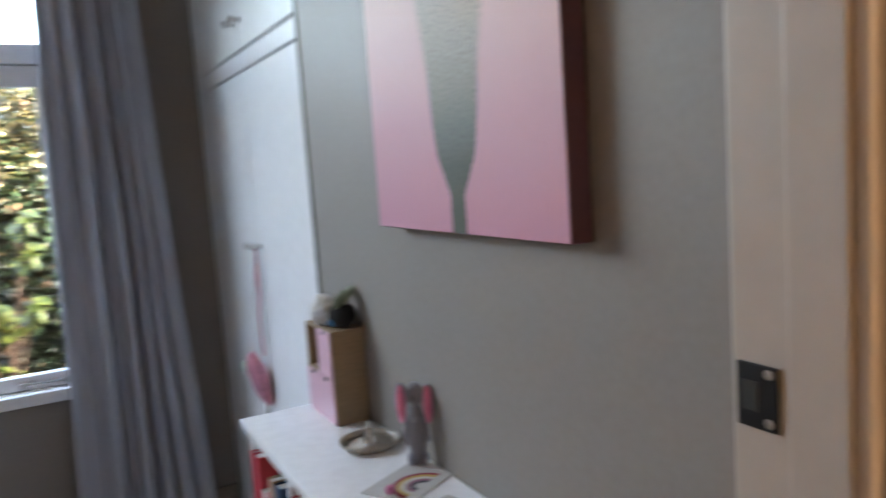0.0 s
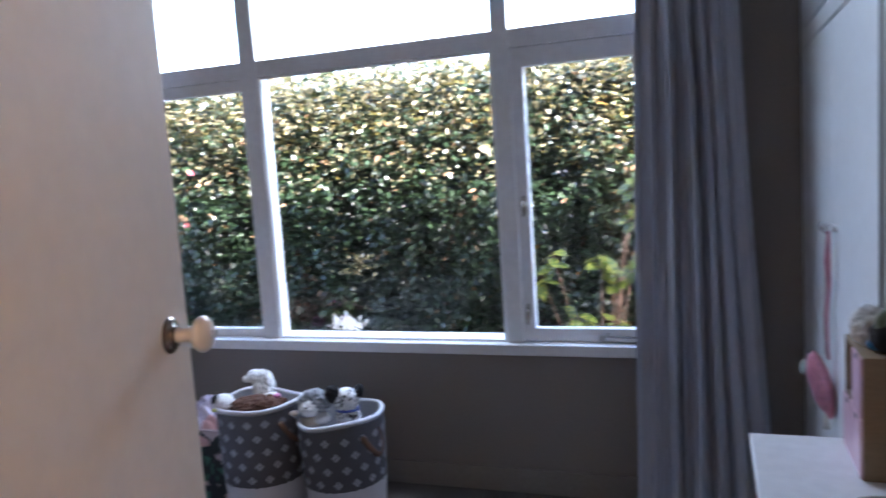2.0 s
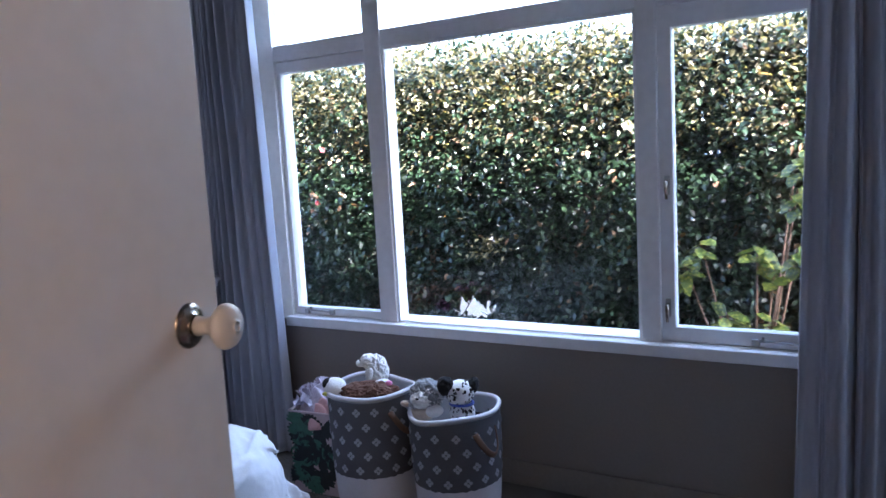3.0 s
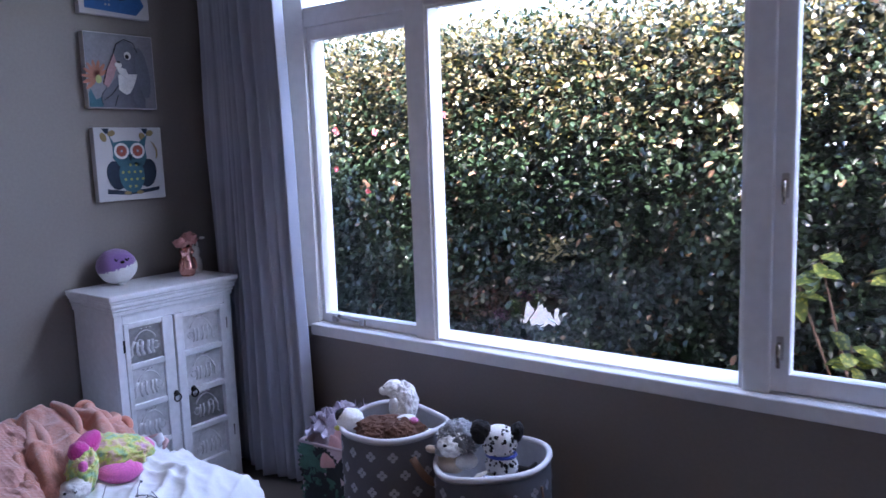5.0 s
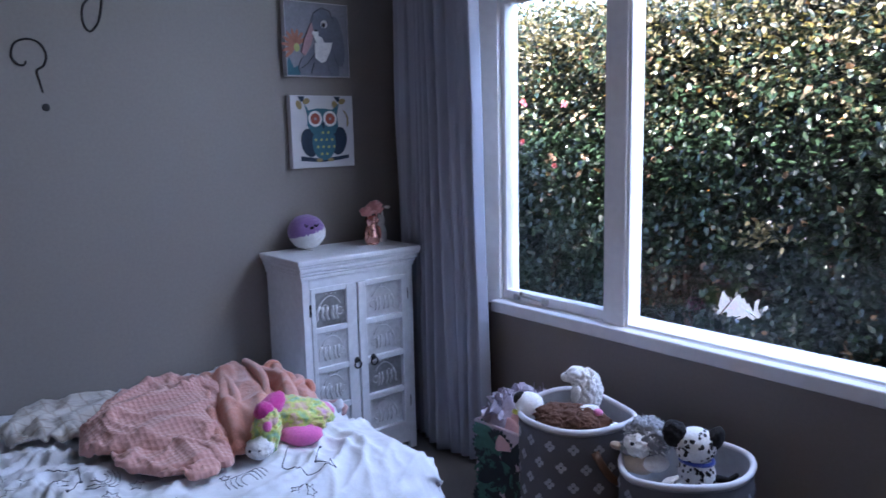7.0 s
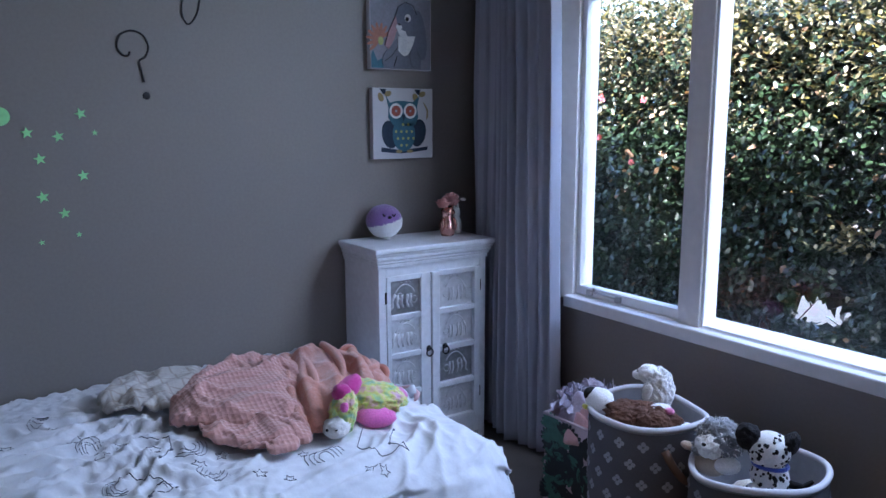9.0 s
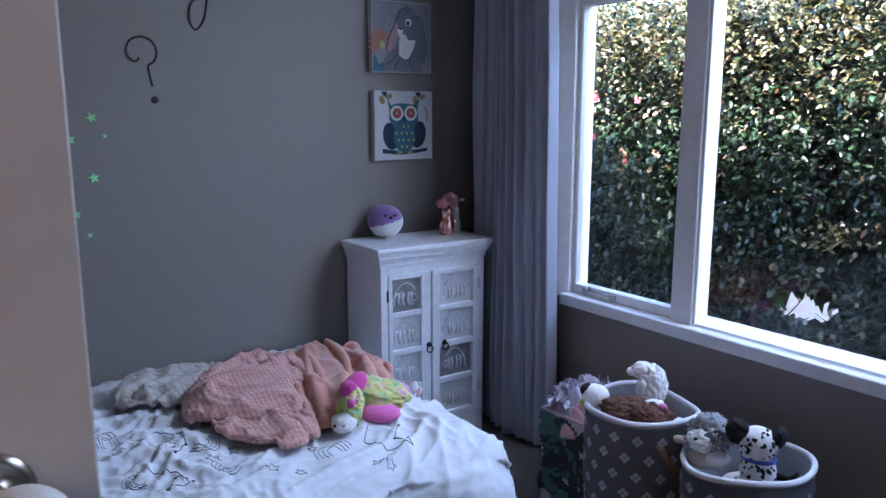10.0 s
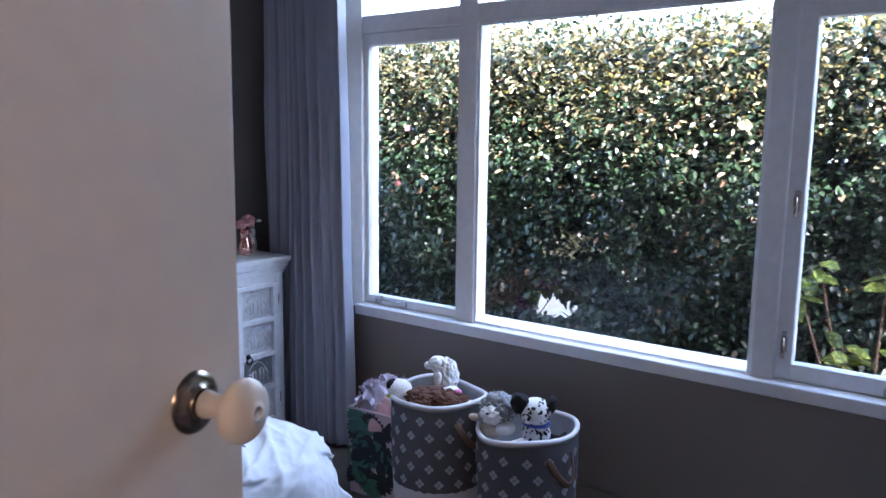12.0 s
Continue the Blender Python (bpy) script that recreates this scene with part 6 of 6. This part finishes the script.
for z0, hmax in ((0.416, 0.30), (0.066, 0.30)):
    for c0, c1 in ((SY0 + 0.02, SY0 + 0.265), (SY0 + 0.29, SY0 + 0.54), (SY0 + 0.565, SY1 - 0.02)):
        y = c1 - 0.002
        k = 0
        while y > c0 + 0.05:
            w = rnd.uniform(0.016, 0.04)
            h = (0.97 if k < 2 else rnd.uniform(0.66, 0.92)) * hmax
            x = SX + rnd.uniform(0.002, 0.016)
            m = BOOK[(0, 0, 1, 4, 2, 3, 3, 5, 0, 1, 5)[k % 11]]
            bk = thing("book", "upright hardback book in the low shelf", "book", "books in the low shelf", at=(x, y - w, z0))
            bm = box((0, 0, 0), (0.003, w, h), 0.001)
            box((0.003, 0, 0), (0.17, 0.0025, h), 0.0, bm)
            box((0.003, w - 0.0025, 0), (0.17, w, h), 0.0, bm)
            part("cover", bm, m, bk)
            part("pages", box((0.004, 0.0027, 0.003), (0.165, w - 0.0027, h - 0.004)), BOOK[1], bk)
            y -= w + 0.001
            k += 1

M_PLY = surface("light_plywood", (0.31, 0.22, 0.13), 0.6, 0.1, 30, 4, 0.15, 0.001, stretch=(1, 1, 6))
M_PINKLAC = surface("pale_pink_lacquer", (0.66, 0.42, 0.50), 0.3, 0.06)
doll = thing("cubby_box", "small plywood cubby box with pink fronts, one cubby open", "storage box", at=(3.150, -1.503, ST))
dw, dd, dh_ = 0.077, 0.166, 0.203
for name, lo, hi in (("side_panel", (0.004, 0, 0), (dw, 0.005, dh_)), ("side_panel", (0.004, dd - 0.005, 0), (dw, dd, dh_)), ("top_panel", (0.004, 0.005, dh_ - 0.005), (dw, dd - 0.005, dh_)),
                     ("bottom_panel", (0.004, 0.005, 0), (dw, dd - 0.005, 0.005)), ("back_panel", (dw - 0.004, 0.005, 0.005), (dw, dd - 0.005, dh_ - 0.005)),
                     ("divider", (0.006, dd / 2 - 0.002, 0.005), (dw - 0.004, dd / 2 + 0.002, dh_ - 0.005)), ("shelf", (0.006, 0.005, dh_ / 2 - 0.002), (dw - 0.0045, dd - 0.005, dh_ / 2 + 0.002))):
    part(name, box(lo, hi, 0.0006, seg=1), M_PLY, doll)
for y0, y1, z0, z1 in ((0.002, dd / 2 - 0.001, 0.002, dh_ / 2 - 0.001), (dd / 2 + 0.001, dd - 0.002, 0.002, dh_ / 2 - 0.001), (0.002, dd / 2 - 0.001, dh_ / 2 + 0.001, dh_ - 0.002)):
    fr = part("front", box((0.0, y0, z0), (0.004, y1, z1), 0.001), M_PINKLAC, doll, "pale pink cubby front")
    # thin dark slab paints the shade of a finger notch; nothing is cut
    part("finger_notch", box((-0.0006, (y0 + y1) / 2 - 0.008, z1 - 0.009), (0.001, (y0 + y1) / 2 + 0.008, z1 - 0.001), 0.0005), M_DARK, fr)

bm = bmesh.new()
furred(bm, (0, 0, 0.03), (0.030, 0.040, 0.030), 260, 0.012, 71, 0)
blob((0.0, 0.03, 0.052), (0.014, 0.02, 0.012), bm, sub=2, slot=0)
toy("white_soft_toy", bm, [P_WHITE], "fluffy white soft toy on top of the cubby box", (3.182, -1.405, ST + dh_))
bm = bmesh.new()
blob((0, 0, 0.028), (0.028, 0.034, 0.028), bm, rough=0.15, slot=0)
for k in range(4):
    blob((-0.005 + 0.008 * k, -0.012 + 0.014 * (k % 2), 0.055 + 0.006 * k), (0.016, 0.008, 0.022), bm, (20 * k, 30, 40 * k), sub=2, slot=1)
blob((-0.015, 0.01, 0.012), (0.016, 0.012, 0.011), bm, sub=2, slot=2)
toy("dark_soft_toy", bm, [P_BLACK, plush("sage_plush", (0.22, 0.28, 0.20)), plush("bright_blue_plush", (0.03, 0.20, 0.42))], "dark green and black soft toy on top of the cubby box", (3.196, -1.468, ST + dh_))

M_TRAY = surface("taupe_ceramic", (0.36, 0.32, 0.27), 0.35, 0.08)
tray = thing("trinket_dish", "round taupe ceramic dish with a raised rim on the shelf", "dish", at=(3.168, -1.643, ST))
part("dish", lathe([(0, 0.004), (0.046, 0.004), (0.056, 0.013), (0.059, 0.014), (0.059, 0.011), (0.048, 0.0), (0, 0.0)], 32), M_TRAY, tray, "", True)
gl = thing("glass_figurine", "small clear glass bottle figurine standing on the dish", "figurine", at=(3.168, -1.640, ST + 0.004))
part("body", lathe([(0, 0), (0.010, 0.0), (0.012, 0.012), (0.010, 0.024), (0.005, 0.03), (0.005, 0.042), (0.0065, 0.044), (0.0, 0.045)], 14), M_CHROME, gl, "", True)
bm = bmesh.new()
blob((0, 0, 0.055), (0.022, 0.024, 0.058), bm, rough=0.06)
blob((-0.004, -0.002, 0.122), (0.022, 0.022, 0.021), bm, rough=0.04)
blob((-0.004, -0.034, 0.112), (0.010, 0.018, 0.026), bm, (0, 0, 10), sub=2, slot=0)
blob((-0.004, 0.034, 0.118), (0.010, 0.018, 0.026), bm, (0, 0, -10), sub=2, slot=0)
blob((-0.014, -0.034, 0.104), (0.006, 0.013, 0.034), bm, sub=2, slot=1)
blob((-0.014, 0.034, 0.108), (0.006, 0.013, 0.034), bm, sub=2, slot=1)
for a in (-1, 1):
    blob((-0.010, 0.016 * a, 0.012), (0.016, 0.012, 0.012), bm, sub=2)
    blob((-0.006, 0.024 * a, 0.062), (0.010, 0.009, 0.028), bm, (15 * a, 0, 0), sub=2)
tube([(-0.022, 0, 0.118), (-0.032, 0.002, 0.10), (-0.03, 0.004, 0.08)], [0.007, 0.006, 0.005], 8, bm)
for v in bm.verts:
    v.co = Vector((v.co.x * 0.66, v.co.y * 0.70, v.co.z * 1.08))
bmesh.ops.scale(bm, vec=(1.0, 1.0, 1.0), verts=bm.verts)
toy("elephant_soft_toy", bm, [plush("silver_grey_plush", (0.27, 0.28, 0.34)), plush("ear_pink_plush", (0.80, 0.24, 0.42))], "silver-grey elephant soft toy with pink ears propped against the wall", (3.203, -1.785, ST), 65)

M_CARD = surface("pale_card", (0.52, 0.50, 0.48), 0.6, 0.06)
card = thing("rainbow_card", "card with a painted rainbow lying on the shelf", "card", at=(3.150, -1.85, ST), turn=28)
part("sheet", box((-0.065, -0.05, 0.0), (0.065, 0.05, 0.002)), M_CARD, card)
for k, c in enumerate(((0.30, 0.04, 0.06), (0.55, 0.40, 0.12), (0.65, 0.62, 0.55), (0.30, 0.14, 0.20), (0.06, 0.05, 0.07))):
    r1 = 0.052 - 0.008 * k
    pts = [(r1 * math.cos(math.pi * i / 16), r1 * math.sin(math.pi * i / 16)) for i in range(17)] + [((r1 - 0.007) * math.cos(math.pi * i / 16), (r1 - 0.007) * math.sin(math.pi * i / 16)) for i in range(16, -1, -1)]
    part("rainbow_band", prism(pts, 0.0006, pose(0, -0.03, 0.002, 0, 0, 0)), paint("rainbow_paint", c), card)
part("bead", blob((-0.05, 0.0, 0.010), (0.008, 0.008, 0.009), sub=2), P_PALEPINK, card, "pink bead", True)
mag = thing("picture_book", "thin picture book lying flat on the shelf", "book", at=(3.15, -2.04, ST), turn=20)
part("cover", box((-0.06, -0.085, 0.0), (0.06, 0.085, 0.007), 0.001), M_CARD, mag)
part("cover_picture", prism(ellipse(0.0, 0.01, 0.035, 0.05, 20), 0.0006, pose(0, 0, 0.007)), A_RUST, mag)
part("cover_picture", prism(ellipse(0.02, -0.02, 0.02, 0.025, 16), 0.0009, pose(0, 0, 0.007)), A_BLUEGREY, mag)


# ---- blooms and a spotted shrub outside ----
M_BLOOM_W = foliage("white_petal", (0.42, 0.38, 0.29), 0.6, 0.05, 0.2)
M_BLOOM_P = foliage("pink_petal", (0.55, 0.16, 0.20), 0.6, 0.1, 0.3)


def bloom(at, r, material, label):
    """An open bloom: three rings of uneven, cupped petals."""
    bm = bmesh.new()
    rnd = random.Random(int(at[0] * 1000))
    for ring_, n in ((1.0, 6), (0.68, 5), (0.38, 4)):
        for k in range(n):
            a, q, lift = math.tau * k / n + ring_ * 2 + rnd.uniform(-0.25, 0.25), ring_ * rnd.uniform(0.72, 1.15), rnd.uniform(0.25, 0.7)
            sheet(4, 4, lambda u, v, a=a, q=q, lift=lift: Vector((math.cos(a + (u - 0.5) * 1.25 * math.sin(math.pi * (0.15 + 0.75 * v))) * r * q * v, -r * (0.6 * (1 - q) * v + lift * v * v * (1.1 - 0.6 * q)) - 0.01,
                                                                 math.sin(a + (u - 0.5) * 1.25 * math.sin(math.pi * (0.15 + 0.75 * v))) * r * q * v)), 0.0, bm)
    ob = part("camellia_bloom", bm, material, smooth=True, at=at)
    return tagged(ob, label, "flower", "blooms in the hedge")


for x, z, r in ((1.80, 1.40, 0.032), (1.54, 1.19, 0.014), (1.20, 1.09, 0.013), (1.95, 1.02, 0.013)):
    bloom((x, 1.16, z), r, M_BLOOM_W, "open cream-white camellia bloom in the hedge")
for x, z, r in ((-0.43, 1.40, 0.026), (-0.13, 1.38, 0.022), (-0.44, 1.18, 0.024), (-0.20, 1.05, 0.020), (-0.75, 1.32, 0.024), (0.35, 1.45, 0.018)):
    bloom((x, 1.15, z), r, M_BLOOM_P, "small pink camellia bloom in the hedge")
M_AUCUBA = foliage("spotted_leaf", (0.060, 0.085, 0.018), 0.30, 0.35, 0.12)
nt = M_AUCUBA.node_tree
b = nt.nodes["Principled BSDF"]
co = nt.nodes.new("ShaderNodeTexCoord")
vor = nt.nodes.new("ShaderNodeTexVoronoi")
vor.inputs["Scale"].default_value = 62
ramp = nt.nodes.new("ShaderNodeMapRange")
ramp.inputs["From Min"].default_value, ramp.inputs["From Max"].default_value = 0.46, 0.36
mix = nt.nodes.new("ShaderNodeMix")
mix.data_type = "RGBA"
nt.links.new(co.outputs["Object"], vor.inputs["Vector"])
nt.links.new(vor.outputs["Distance"], ramp.inputs[0])
nt.links.new(ramp.outputs[0], mix.inputs[0])
nt.links.new(b.inputs["Base Color"].links[0].from_socket, mix.inputs[6])
mix.inputs[7].default_value = (0.27, 0.26, 0.05, 1)
nt.links.new(mix.outputs[2], b.inputs["Base Color"])
shrub = thing("spotted_shrub", "low shrub with large yellow-spotted green leaves by the hedge", "shrub", at=(0, 0, 0))
rnd = random.Random(31)
for tip in ((2.49, 0.92, 0.75), (2.58, 0.92, 1.23), (2.58, 0.92, 1.08), (2.29, 0.92, 0.53), (2.48, 0.92, 0.51), (2.18, 0.92, 0.85), (2.11, 0.92, 0.74), (2.58, 0.92, 0.83), (2.42, 0.92, 0.83), (2.75, 0.95, 0.45), (2.70, 0.95, 0.20)):
    e = Vector(tip)
    part("stem", tube([(2.35 + 0.05 * rnd.random(), 1.10, GROUND), ((2.35 + e.x) / 2, 1.12, (e.z + GROUND) / 2 + 0.1), e], [0.010, 0.007, 0.004], 6), M_BARK, shrub, "", True)
    pl = [(tuple(e - Vector((0, 0, 0.012 * k))), (1.5 * math.cos(k * 2.4), -0.6 + math.sin(k * 2.4), 0.05)) for k in range(8)]
    leaves("leaf_whorl", pl, 0.108, 0.062, [M_AUCUBA], shrub, "large spotted leaves", int(e.x * 100), 0.45, 0.15)
